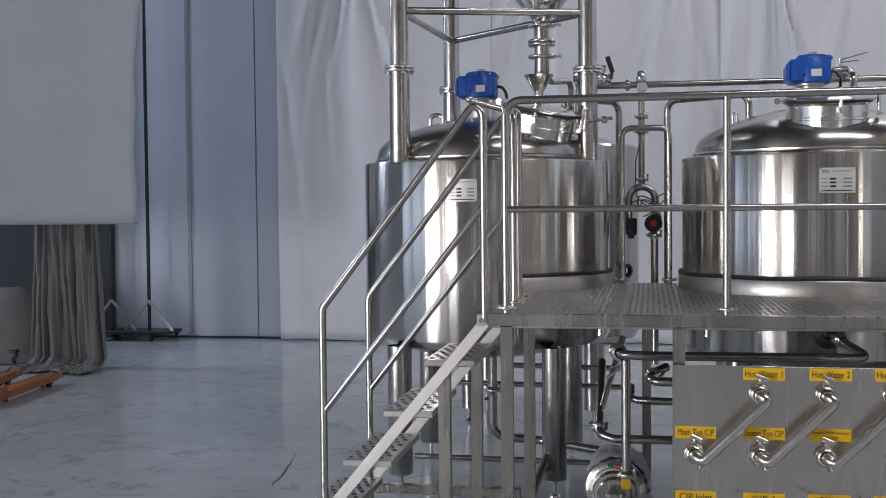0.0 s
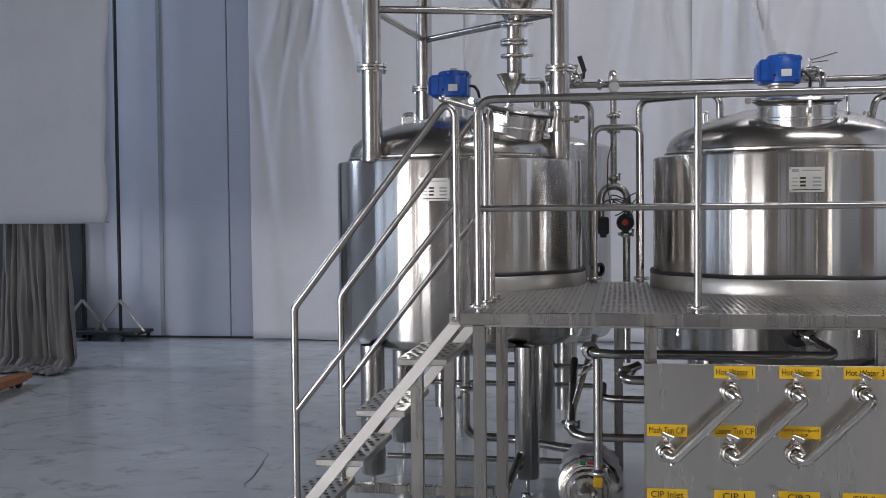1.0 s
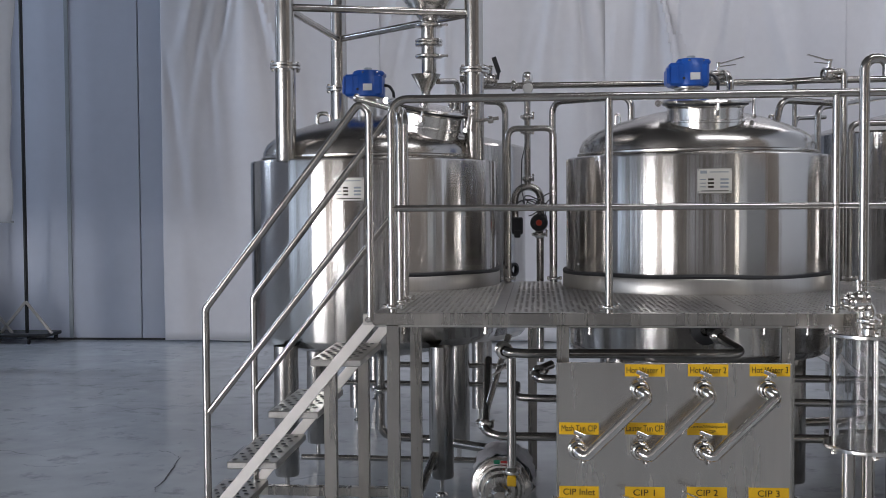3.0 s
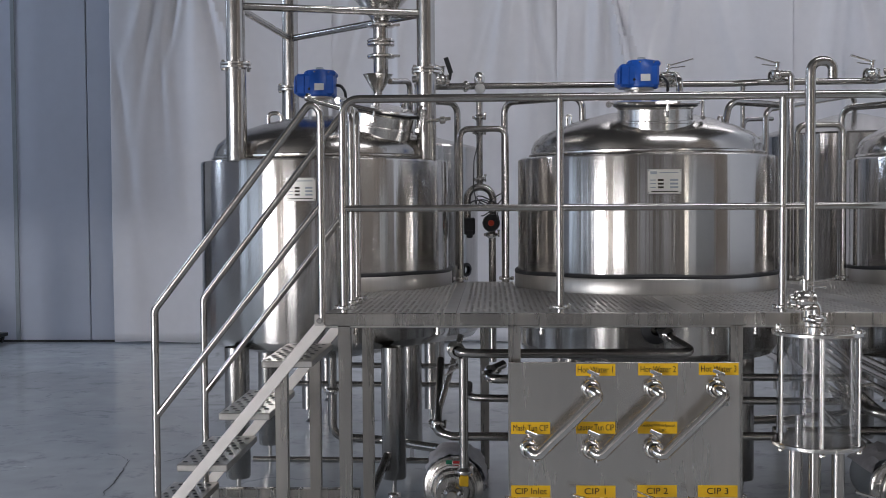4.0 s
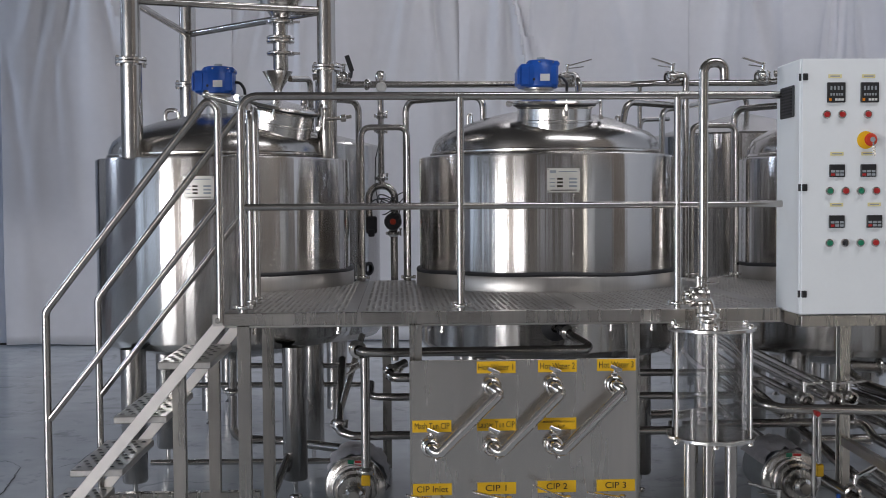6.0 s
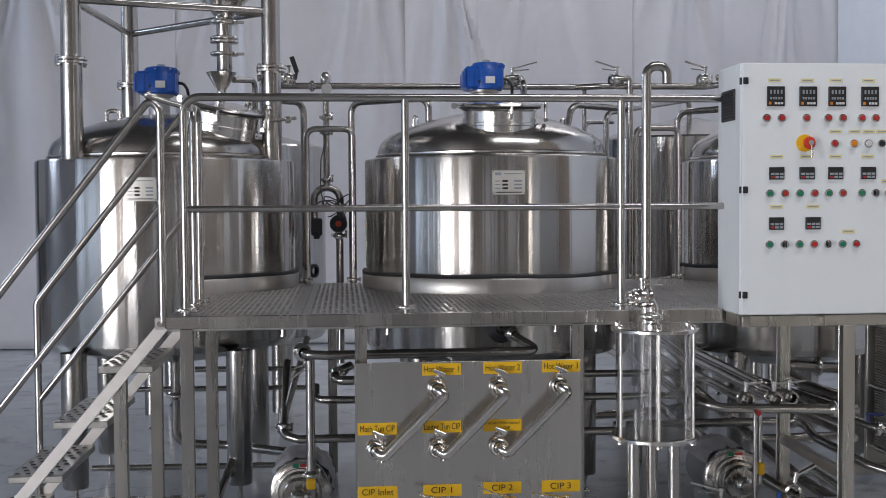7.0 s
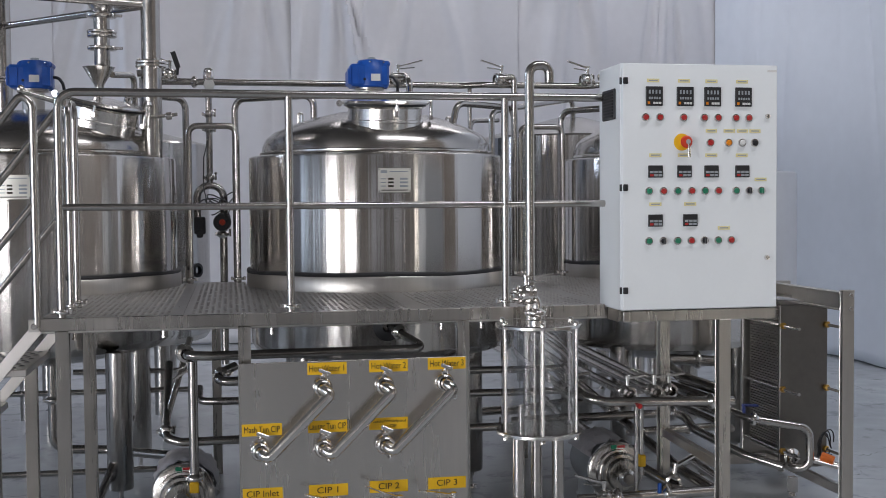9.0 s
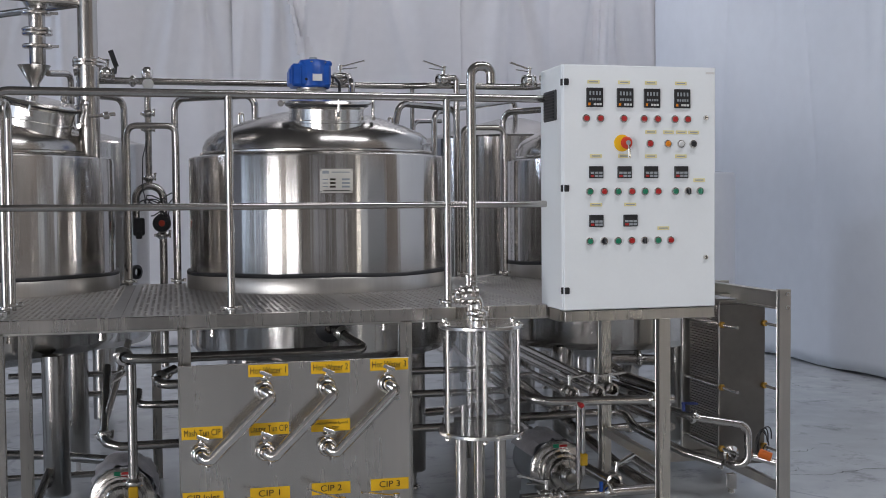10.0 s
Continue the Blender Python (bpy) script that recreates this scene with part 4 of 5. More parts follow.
bm_tube(bm, [(x + 0.004, CY0 - 0.046, z - 0.01), (x + 0.008, CY0 - 0.044, z - 0.07)], 0.004, seg=8)
bm_box(bm, x + 0.0, x + 0.014, CY0 - 0.05, CY0 - 0.042, z - 0.075, z - 0.03, 0.002)
part("key", bm, STEEL, es, "small chrome key")
for u in (0.566, 0.682, 0.768, 0.850):
    cab_label(u, 0.272, 0.058)
cab_button(0.558, 0.320, REDP, "lamp")
cab_button(0.676, 0.320, AMBER, "lamp")
cab_button(0.764, 0.320, CLEAR, "lamp")
cab_button(0.846, 0.320, BLACK, "lamp")
for u in (0.208, 0.390, 0.566, 0.764):
    cab_label(u, 0.371)
for u in (0.208, 0.392, 0.566, 0.766):
    cab_display(u, 0.437, 0.072, 0.058, False)
for u, m, k in ((0.166, GREENP, "push"), (0.258, REDP, "push"), (0.348, GREENP, "push"), (0.438, REDP, "push"), (0.524, GREENP, "push"), (0.610, REDP, "push"), (0.726, GREENP, "push"), (0.812, BLACK, "knob"), (0.892, GREENP, "knob")):
    cab_button(u, 0.516, m, k)
cab_label(0.888, 0.470)
for u in (0.208, 0.430):
    cab_label(u, 0.569)
    cab_display(u, 0.635, 0.072, 0.058, False)
for u, m, k in ((0.166, GREENP, "push"), (0.258, BLACK, "knob"), (0.348, GREENP, "push"), (0.436, REDP, "push"), (0.522, BLACK, "knob"), (0.610, GREENP, "push"), (0.694, REDP, "push")):
    cab_button(u, 0.718, m, k)
cab_label(0.648, 0.668)
stand = thing("cabinet_frame", "welded steel box-section frame under the control cabinet", "frame", (2.35, 5.0, 0))
for a, b in (((1.955, 4.905, 1.05), (2.742, 4.905, 1.05)), ((1.972, 4.93, 1.05), (1.972, 5.098, 1.05)), ((2.725, 4.93, 1.05), (2.725, 5.6, 1.05))):
    bm = B()
    bm_bar(bm, a, b, 0.05, 0.052)
    part("frame_bar", bm, LEGSTEEL, stand)
for x, y in ((2.475, 4.905), (2.51, 5.75), ):
    bm = B()
    bm_bar(bm, (x, y, GROUND), (x, y, 1.024), 0.052, 0.052, up=(0, 1, 0))
    part("frame_leg", bm, LEGSTEEL, stand)
bm = B()
bm_bar(bm, (2.475, 4.93, 0.30), (2.51, 5.72, 0.30), 0.04, 0.04)
part("frame_bar", bm, BRUSHED, stand)

# ---- CIP panel ----
panel = thing("cip_panel", "brushed steel panel with yellow labels and clamped hose bends", "control panel", (0.68, 5.07, 0.12))
bm = B()
bm_box(bm, 0.141, 1.224, 5.062, 5.074, -0.02, 0.862, 0.002)
part("plate", bm, SHEET, panel)
for x in (0.1415, 1.2235):
    bm = B()
    bm_box(bm, x - 0.003, x + 0.003, 5.060, 5.10, -0.02, 0.858, 0.001)
    part("folded_edge", bm, BRUSHED, panel)
for words, x, z, wide in (("Hot Water 1", 0.551, 0.8265, 0.165), ("Hot Water 2", 0.8435, 0.8285, 0.165), ("Hot Water 3", 1.126, 0.8310, 0.165), ("Mash Tun CIP", 0.2435, 0.5485, 0.165), ("Lauter Tun CIP", 0.5505, 0.5515, 0.172), ("Kettle/Whirlpool", 0.841, 0.5525, 0.165), ("CIP Inlet", 0.2435, 0.2455, 0.15), ("CIP 1", 0.5515, 0.2465, 0.10), ("CIP 2", 0.8395, 0.2500, 0.10), ("CIP 3", 1.1235, 0.2510, 0.10)):
    bm = B()
    bm_box(bm, x - 0.0925, x + 0.0925, 5.0595, 5.0615, z - 0.0283, z + 0.0283)
    lab = part("label", bm, YELLOW, panel, "yellow label")
    if words.startswith("Kettle"):
        text_part("Kettle/Whirlpool", x, z + 0.011, 5.0588, 0.018, 0.165, lab)
        text_part("Tun CIP", x, z - 0.012, 5.0588, 0.018, 0.075, lab)
    else:
        text_part(words, x, z, 5.0588, 0.042, wide, lab)


def butterfly(parent, p, axis, lever, r=0.03, handle_len=0.16):
    """A butterfly valve: round body, clamps each side, neck and a flat lever."""
    a = Vector(axis).normalized()
    p = Vector(p)
    bm = B()
    bm_lathe(bm, [(r, -0.045), (r * 1.5, -0.040), (r * 1.5, -0.032), (r * 1.25, -0.028), (r * 1.5, -0.018), (r * 1.6, 0), (r * 1.5, 0.018), (r * 1.25, 0.028), (r * 1.5, 0.032), (r * 1.5, 0.040), (r, 0.045)], p, a, 22)
    v = part("valve_body", bm, STEEL, parent)
    up = Vector(lever[0]).normalized()
    out = Vector(lever[1]).normalized()
    bm = B()
    bm_tube(bm, [p + up * r * 1.4, p + up * (r * 1.4 + 0.045)], 0.012, seg=12)
    bm_tube(bm, [p + up * (r * 1.4 + 0.045), p + up * (r * 1.4 + 0.052)], 0.016, seg=12)
    q = p + up * (r * 1.4 + 0.04)
    bm_bar(bm, q, q + out * handle_len + up * 0.03, 0.022, 0.006, 0.002, up)
    bm_tube(bm, [q - up * 0.015, q - up * 0.012 + out * handle_len * 0.7], 0.0035, seg=6)
    part("lever", bm, STEEL, parent)
    return v


def hose_bend(x0, z0, x1, z1, base):
    """A clamped jumper pipe between two ports of the panel."""
    j = thing("jumper_pipe", "polished steel jumper pipe clamped between two panel ports", "pipe", (x0, base, z0), "jumper pipes on the panel")
    d = Vector((x1 - x0, 0, z1 - z0)).normalized()
    a, b = Vector((x0, base, z0)), Vector((x1, base, z1))
    f = Vector((0, -0.075, 0))
    bm = B()
    o = Vector((0.034, 0, -0.020))
    bm_tube(bm, [a, a + f * 0.85, a + f * 1.1 + o, b + f * 1.1 + o, b + f * 0.85, b], 0.0265, 0.055, 18)
    part("pipe", bm, STEEL, j)
    for p in (a, b):
        bm = B()
        bm_lathe(bm, [(0.02, 0.0), (0.042, 0.002), (0.046, 0.006), (0.046, 0.014), (0.041, 0.018), (0.036, 0.020), (0.042, 0.024), (0.046, 0.028), (0.044, 0.034), (0.036, 0.044), (0.031, 0.046)], p, (0, -1, 0), 24)
        part("clamp", bm, STEEL, j)
        bm = B()
        bm_tube(bm, [p + Vector((0.0, -0.018, 0.045)), p + Vector((0.008, -0.024, 0.088))], 0.008, seg=8)
        bm_bar(bm, p + Vector((-0.018, -0.026, 0.088)), p + Vector((0.036, -0.032, 0.066)), 0.010, 0.018, 0.003)
        bm_box(bm, p.x - 0.014, p.x + 0.016, p.y - 0.034, p.y - 0.008, p.z + 0.046, p.z + 0.060, 0.004)
        part("clamp_bolt", bm, STEEL, j)
        bm = B()
        s = 1 if p is b else 0.6
        bm_tube(bm, [p + Vector((0.03 * s, -0.02, -0.03)), p + Vector((0.045 * s, -0.024, -0.06))], 0.006, seg=8)
        bm_lathe(bm, [(0.005, -0.003), (0.013, -0.003), (0.013, 0.003), (0.005, 0.003)], p + Vector((0.048 * s, -0.024, -0.07)), (0, -1, 0), 12)
        part("wing_nut", bm, STEEL, j)


for x, z in ((0.222, 0.452), (0.514, 0.453), (0.805, 0.456)):
    hose_bend(x + 0.015, z, x + 0.306, z + 0.286, 5.056)
for x, tilt in ((0.29, 0.02), (0.60, 0.10), (0.88, 0.24), (1.14, 0.02)):
    bm = B()
    bm_tube(bm, [(x, 5.10, 0.13), (x, 4.90, 0.13)], 0.0255, seg=16)
    v = part("butterfly_valve", bm, STEEL, panel, "polished steel butterfly valve with a flat lever")
    butterfly(v, (x, 4.98, 0.13), (0, 1, 0), ((0.0, 0, 1), (-1, -0.1, tilt)), handle_len=0.17)

# ---- sight glass ----
SX, SY = 1.525, 4.85
sg = thing("sight_glass", "clear glass grant cylinder with steel end plates and tie rods", "sight glass", (SX, SY, 0))
bm = B()
bm_lathe(bm, [(0, 1.018), (0.198, 1.018), (0.203, 1.022), (0.203, 1.034), (0.198, 1.038), (0, 1.038)], (SX, SY, 0), seg=64)
part("top_plate", bm, STEEL, sg)
bm = B()
bm_lathe(bm, [(0, 0.520), (0.198, 0.520), (0.203, 0.524), (0.203, 0.537), (0.198, 0.541), (0, 0.541)], (SX, SY, 0), seg=64)
part("bottom_plate", bm, STEEL, sg)
bm = B()
bm_lathe(bm, [(0.178, 0.541), (0.178, 1.018), (0.170, 1.018), (0.170, 0.541), (0.178, 0.541)], (SX, SY, 0), seg=64)
gl = part("glass_tube", bm, GLASS, sg, "clear glass tube")
gl.visible_shadow = False
for k in range(6):
    a = k * math.pi / 3 + 0.35
    x, y = SX + 0.189 * math.cos(a), SY + 0.189 * math.sin(a)
    bm = B()
    bm_tube(bm, [(x, y, 0.505), (x, y, 1.05)], 0.0065, seg=10)
    rod = part("tie_rod", bm, STEEL, sg)
    for z in (1.038, 0.506):
        bm = B()
        bm_lathe(bm, [(0, 0), (0.013, 0), (0.013, 0.010), (0.009, 0.016), (0, 0.018)], (x, y, z), seg=10)
        part("nut", bm, STEEL, rod)
bm = B()
bm_tube(bm, [(SX + 0.03, SY + 0.05, 0.541), (SX + 0.03, SY + 0.05, 1.018)], 0.014, seg=14)
bm_tube(bm, [(SX - 0.09, SY - 0.02, 0.541), (SX - 0.09, SY - 0.02, 0.66)], 0.014, seg=14)
part("inner_tube", bm, PIPE, sg)
for dx, dy in ((-0.105, -0.02), (-0.005, 0.03), (0.085, -0.02)):
    bm = B()
    bm_tube(bm, [(SX + dx, SY + dy, GROUND), (SX + dx, SY + dy, 0.522)], 0.028, seg=18)
    part("stand_pipe", bm, PIPE, sg)
goose = thing("vent_pipe", "tall polished steel gooseneck pipe with butterfly valve on the sight glass", "pipe", (SX, SY, 1.04))
bm = B()
bm_lathe(bm, [(0.045, 1.038), (0.045, 1.05), (0.030, 1.056), (0.030, 1.075)], (SX - 0.01, SY, 0), seg=24)
part("ferrule", bm, STEEL, goose)
bm = B()
bm_tube(bm, [(SX - 0.01, SY, 1.07), (SX - 0.01, SY, 1.165), (SX - 0.11, SY, 1.165)], 0.0255, 0.05, 16)
part("elbow", bm, STEEL, goose)
clamp_on(goose, (SX - 0.01, SY, 1.085), (0, 0, 1), 0.028)
butterfly(goose, (SX - 0.06, SY, 1.17), (1, 0, 0), ((0, 0, 1), (1, -0.1, -0.1)), handle_len=0.13)
bm = B()
bm_tube(bm, [(SX - 0.14, SY, 1.17), (SX - 0.11, SY, 1.17)], 0.012, seg=10)
bm_lathe(bm, disc(0.03, 0.02), (SX - 0.13, SY, 1.17), (1, 0, 0), 18)
part("end_cap", bm, STEEL, goose)
bm = B()
bm_tube(bm, [(SX - 0.025, SY + 0.055, 1.04), (SX - 0.025, SY + 0.055, 2.245), (SX + 0.073, SY + 0.055, 2.245), (SX + 0.073, SY + 0.055, 2.165)], 0.0225, 0.048, 18, cap=False)
part("gooseneck", bm, PIPE, goose)

# ---- heat exchanger ----
hx = thing("plate_heat_exchanger", "steel plate heat exchanger with brass nuts and tie bolts", "heat exchanger", (3.2, 5.6, 0))
X0, X1, Y0, Y1 = 3.06, 3.345, 5.45, 5.88
bm = B()
bm_box(bm, X0, X1, Y0, Y0 + 0.022, 0.125, 1.03, 0.004)
part("front_plate", bm, HXPLATE, hx)
bm = B()
bm_box(bm, X0 - 0.01, X1 + 0.01, Y1, Y1 + 0.03, 0.10, 1.13, 0.004)
part("back_plate", bm, BRUSHED, hx)
for k in range(24):
    yy = Y0 + 0.05 + k * (Y1 - Y0 - 0.09) / 23
    bm = B()
    bm_box(bm, X0 + 0.03, X1 - 0.02, yy, yy + 0.0045, 0.19, 1.08)
    part("heat_plate", bm, BRUSHED, hx)
for k in range(58):
    zz = 0.20 + k * 0.0148
    bm = B()
    bm_box(bm, X0 + 0.018, X0 + 0.034, Y0 + 0.05, Y1 - 0.035, zz, zz + 0.006)
    part("plate_ridge", bm, BRUSHED, hx)
for x in (X0 + 0.012, X1 - 0.012):
    for z in (0.917, 0.567, 0.225):
        bm = B()
        bm_tube(bm, [(x, Y1 + 0.05, z), (x, Y0 - 0.19, z)], 0.009, seg=10)
        bolt = part("tie_bolt", bm, STEEL, hx)
        bm = B()
        bm_lathe(bm, disc(0.019, 0.022), (x, Y0 - 0.024, z), (0, 1, 0), 6)
        part("nut", bm, BRASS, bolt, "brass nut")
bm = B()
for z in (1.132, 1.048):
    bm_bar(bm, (3.15, Y1 + 0.03, z), (3.175, 5.0, z - 0.004), 0.052, 0.010, 0.002)
bm_bar(bm, (3.15, Y1 + 0.03, 1.09), (3.175, 5.0, 1.086), 0.012, 0.076, 0.002)
part("carrying_bar", bm, BRUSHED, hx)
bm = B()
bm_bar(bm, (3.182, 4.985, 0.0), (3.182, 4.985, 1.142), 0.058, 0.03, up=(0, 1, 0))
post = part("end_post", bm, BRUSHED, hx)
for z in (1.12, 1.05):
    bm = B()
    bm_lathe(bm, disc(0.013, 0.012), (3.192, 4.970, z), (0, -1, 0), 6)
    part("bolt", bm, STEEL, post)
bm = B()
bm_bar(bm, (3.2, 5.9, 0.10), (3.2, 5.0, 0.10), 0.03, 0.05)
bm_bar(bm, (2.74, 5.88, 0.09), (3.35, 5.88, 0.09), 0.05, 0.06)
part("floor_beam", bm, BRUSHED, hx)
for x, y in ((3.09, 5.36), (3.3, 5.88), (2.80, 5.88)):
    bm = B()
    bm_bar(bm, (x, y, 0.02), (x, y, 0.10), 0.04, 0.03, up=(0, 1, 0))
    bm_lathe(bm, [(0, 0), (0.022, 0), (0.018, 0.012), (0.008, 0.03)], (x, y, 0), seg=12)
    part("foot", bm, STEEL, hx)

# ---- pumps ----
def pump(x, y, z):
    """A centrifugal pump head with its film-wrapped motor behind."""
    p = thing("pump", "steel centrifugal pump with a film-wrapped motor on the floor", "pump", (x, y, 0), "pumps under the deck")
    bm = B()
    bm_lathe(bm, [(0, 0.12), (0.132, 0.12), (0.138, 0.13), (0.138, 0.46), (0.12, 0.50), (0, 0.51)], (x, y, z), (0, 1, 0), 36)
    part("motor", bm, MOTORGREY, p, "grey-blue motor housing")
    bm = B()
    n, rows = 18, []
    for j in range(9):
        row = []
        for i in range(n + 1):
            a = radians(-12) + radians(164) * i / n
            r = 0.147 + 0.018 * noise.noise(Vector((i * 0.7, j * 0.9, x * 3))) + 0.010 * abs(math.sin(i * 1.7 + j))
            row.append(bm.verts.new((x + r * math.cos(a) * 1.05, y + 0.13 + 0.042 * j + 0.02 * noise.noise(Vector((i * 0.5, x, j))), z + r * math.sin(a))))
        rows.append(row)
    for a, b in zip(rows, rows[1:]):
        for i in range(n):
            bm.faces.new((a[i], a[i + 1], b[i + 1], b[i]))
    wrap = part("film_wrap", bm, PAPER, p, "crumpled white plastic film")
    bm = B()
    bm_lathe(bm, [(0, 0.125), (0.150, 0.125), (0.152, 0.11), (0.150, 0.095), (0.135, 0.085), (0.11, 0.082)], (x, y, z), (0, 1, 0), 48)
    part("adapter_ring", bm, STEEL, p)
    bm = B()
    bm_lathe(bm, [(0.108, 0.085), (0.108, 0.03), (0.10, 0.02), (0.085, 0.018), (0.082, 0.0), (0.075, -0.008), (0.03, -0.01), (0.026, -0.02), (0.026, -0.10), (0, -0.10)], (x, y, z), (0, 1, 0), 40)
    part("casing", bm, LEGSTEEL, p)
    bm = B()
    bm_lathe(bm, [(0.108, 0.05), (0.118, 0.052), (0.120, 0.06), (0.118, 0.068), (0.108, 0.07)], (x, y, z), (0, 1, 0), 40)
    part("casing_clamp", bm, STEEL, p)
    bm = B()
    bm_box(bm, x - 0.035, x - 0.005, y + 0.080, y + 0.083, z + 0.118, z + 0.138)
    part("maker_mark", bm, GREENP, p)
    bm = B()
    bm_box(bm, x + 0.0, x + 0.04, y + 0.080, y + 0.083, z + 0.122, z + 0.134)
    part("maker_mark", bm, REDP, p)
    clamp_on(p, (x, y - 0.06, z), (0, 1, 0), 0.027)
    bm = B()
    bm_box(bm, x - 0.11, x + 0.11, y + 0.16, y + 0.44, 0.0, 0.02, 0.004)
    for s in (-1, 1):
        bm_box(bm, x + s * 0.085 - 0.02, x + s * 0.085 + 0.02, y + 0.18, y + 0.42, 0.018, z - 0.10, 0.004)
    part("foot_plate", bm, MOTORGREY, p)
    return p


pump(-0.135, 5.22, 0.20)
pump(2.062, 5.2, 0.205)

# ---- pipework ----
def pipe(label, pts, r=0.0255, bend=0.06, clamps=(), group="pipework", mat=PIPE, name="pipe"):
    """A pipe run, with clamps given as (place, axis)."""
    t = thing(name, label, "pipe", pts[0], group)
    bm = B()
    bm_tube(bm, pts, r, bend, 16)
    part("tube", bm, mat, t)
    for p, a in clamps:
        clamp_on(t, p, a, r * 1.02)
    return t


UP, AX, AY = (0, 0, 1), (1, 0, 0), (0, 1, 0)
# under the deck, at the front
p = pipe("polished steel riser from the pump to the deck header", [(-0.078, 5.22, 0.30), (-0.078, 5.22, 0.86)], 0.0225, clamps=[((-0.078, 5.22, 0.30), UP)])
bm = B()
bm_box(bm, -0.10, -0.056, 5.185, 5.20, 0.235, 0.285, 0.004)
part("yellow_tag", bm, YELLOW, p, "yellow tag")
front = pipe("polished steel header pipe below the deck edge", [(-0.13, 5.34, 0.895), (-0.10, 5.20, 0.89), (0.0, 5.20, 0.885), (1.06, 5.30, 0.875), (0.93, 5.60, 0.95)], 0.0225, 0.05, [((0.96, 5.53, 0.935), (-0.4, 0.9, 0.2))])
butterfly(front, (-0.115, 5.27, 0.893), (0.2, -1, 0), ((0.3, 0, -1), (-1, -0.1, -0.25)), 0.027, 0.09)
bm = B()
bm_lathe(bm, [(0.03, 0), (0.075, 0.002), (0.078, 0.01), (0.06, 0.02), (0.03, 0.03)], (0.915, 5.632, 0.955), (0, -1, 0), 28)
part("port", bm, RUBBER, front, "black-rimmed tank port")
pipe("steel return bend at the panel edge", [(0.16, 5.3, 0.745), (0.04, 5.3, 0.745), (0.04, 5.42, 0.765), (0.12, 5.5, 0.79)], 0.0225, 0.05, [((0.055, 5.39, 0.765), (0.2, 1, 0.2))])
pipe("horizontal steel pipe behind the panel", [(-0.06, 5.66, 0.66), (-0.06, 5.52, 0.615), (0.05, 5.5, 0.615), (1.9, 5.5, 0.60)], 0.0195, 0.05)
pipe("horizontal steel pipe behind the panel", [(-0.215, 5.75, 0.78), (-0.215, 5.33, 0.475), (-0.14, 5.3, 0.458), (1.85, 5.42, 0.44)], 0.0215, 0.05, [((-0.215, 5.37, 0.50), (0, 1, 0.7))])
pipe("horizontal steel pipe behind the panel", [(0.5, 5.7, 0.70), (1.95, 5.7, 0.69)], 0.0195, 0)
pipe("slanting steel pipe below the deck", [(-0.10, 5.6, 0.93), (-0.22, 5.45, 0.53)], 0.016, 0)
# under the mash tank
pipe("steel outlet pipe under the mash tank", [(-0.90, 6.42, 0.70), (-0.90, 6.42, 0.22), (-0.60, 6.42, 0.20), (-0.25, 6.2, 0.20)], 0.026, 0.08, [((-0.90, 6.42, 0.50), UP), ((-0.52, 6.37, 0.20), AX)])
for z, x0, y in ((0.465, -1.30, 6.9), (0.585, -0.85, 6.9), (0.10, -1.37, 6.35)):
    pipe("horizontal steel pipe between the tank legs", [(x0, y, z), (-0.12, y, z - 0.01)], 0.0175, 0)
pipe("slanting steel pipe at the floor", [(-0.60, 5.45, 0.02), (-0.45, 6.2, 0.42)], 0.022, 0)
pipe("slanting steel pipe at the floor", [(-0.62, 5.55, 0.04), (-0.50, 6.15, 0.26)], 0.014, 0, mat=RUBBER)
pipe("steel pipe under the lauter tank", [(0.96, 6.37, 0.68), (0.96, 6.37, 0.35), (1.5, 6.37, 0.33), (2.3, 6.6, 0.33)], 0.026, 0.08)
pipe("thin steel drain leg below the lauter tank", [(1.46, 6.1, 0.02), (1.46, 6.1, 0.75)], 0.018, 0)
# manifold below the cabinet
man = pipe("steel manifold pipe with valves below the cabinet", [(1.80, 5.32, 0.665), (1.815, 5.02, 0.64), (1.90, 4.98, 0.625), (2.56, 4.98, 0.605)], 0.0235, 0.06, [((2.44, 4.98, 0.609), AX)])
for x, y in ((1.80, 5.20), (2.03, 5.05), (2.17, 5.05), (2.26, 5.08)):
    butterfly(man, (x, y, 0.655), (0, 1, 0), ((0, 0, 1), (0.9, 0.3, -0.25)), 0.023, 0.10)
for x, k in ((1.80, 0), (2.03, 1), (2.17, 2), (2.26, 3)):
    pipe("steel pipe running back under the kettle", [(x, 5.1 if k else 5.24, 0.65), (x + 0.004, 7.3, 0.66 + 0.015 * k)], 0.0235, 0)
pipe("thin vertical steel tube at the manifold", [(2.055, 4.99, 0.60), (2.055, 4.99, 0.18)], 0.010, 0)
pipe("thin vertical steel tube at the manifold", [(2.10, 5.04, 0.60), (2.10, 5.04, 0.24)], 0.011, 0)
bm = B()
bm_lathe(bm, disc(0.013, 0.03), (2.055, 4.965, 0.605), (0, -1, 0), 10)
solid("pressure_tap", bm, REDP, "small red tap on the manifold pipe", "tap")
bm = B()
bm_box(bm, 2.082, 2.118, 5.02, 5.06, 0.285, 0.345, 0.005)
solid("tag", bm, YELLOW, "yellow plastic tag on a thin tube", "tag")
pipe("horizontal steel pipe behind the sight glass", [(1.55, 5.75, 0.40), (2.62, 5.75, 0.40), (2.62, 5.60, 0.34), (2.80, 5.35, 0.24), (2.95, 5.2, 0.20)], 0.0235, 0.08, [((2.56, 5.75, 0.40), AX)])
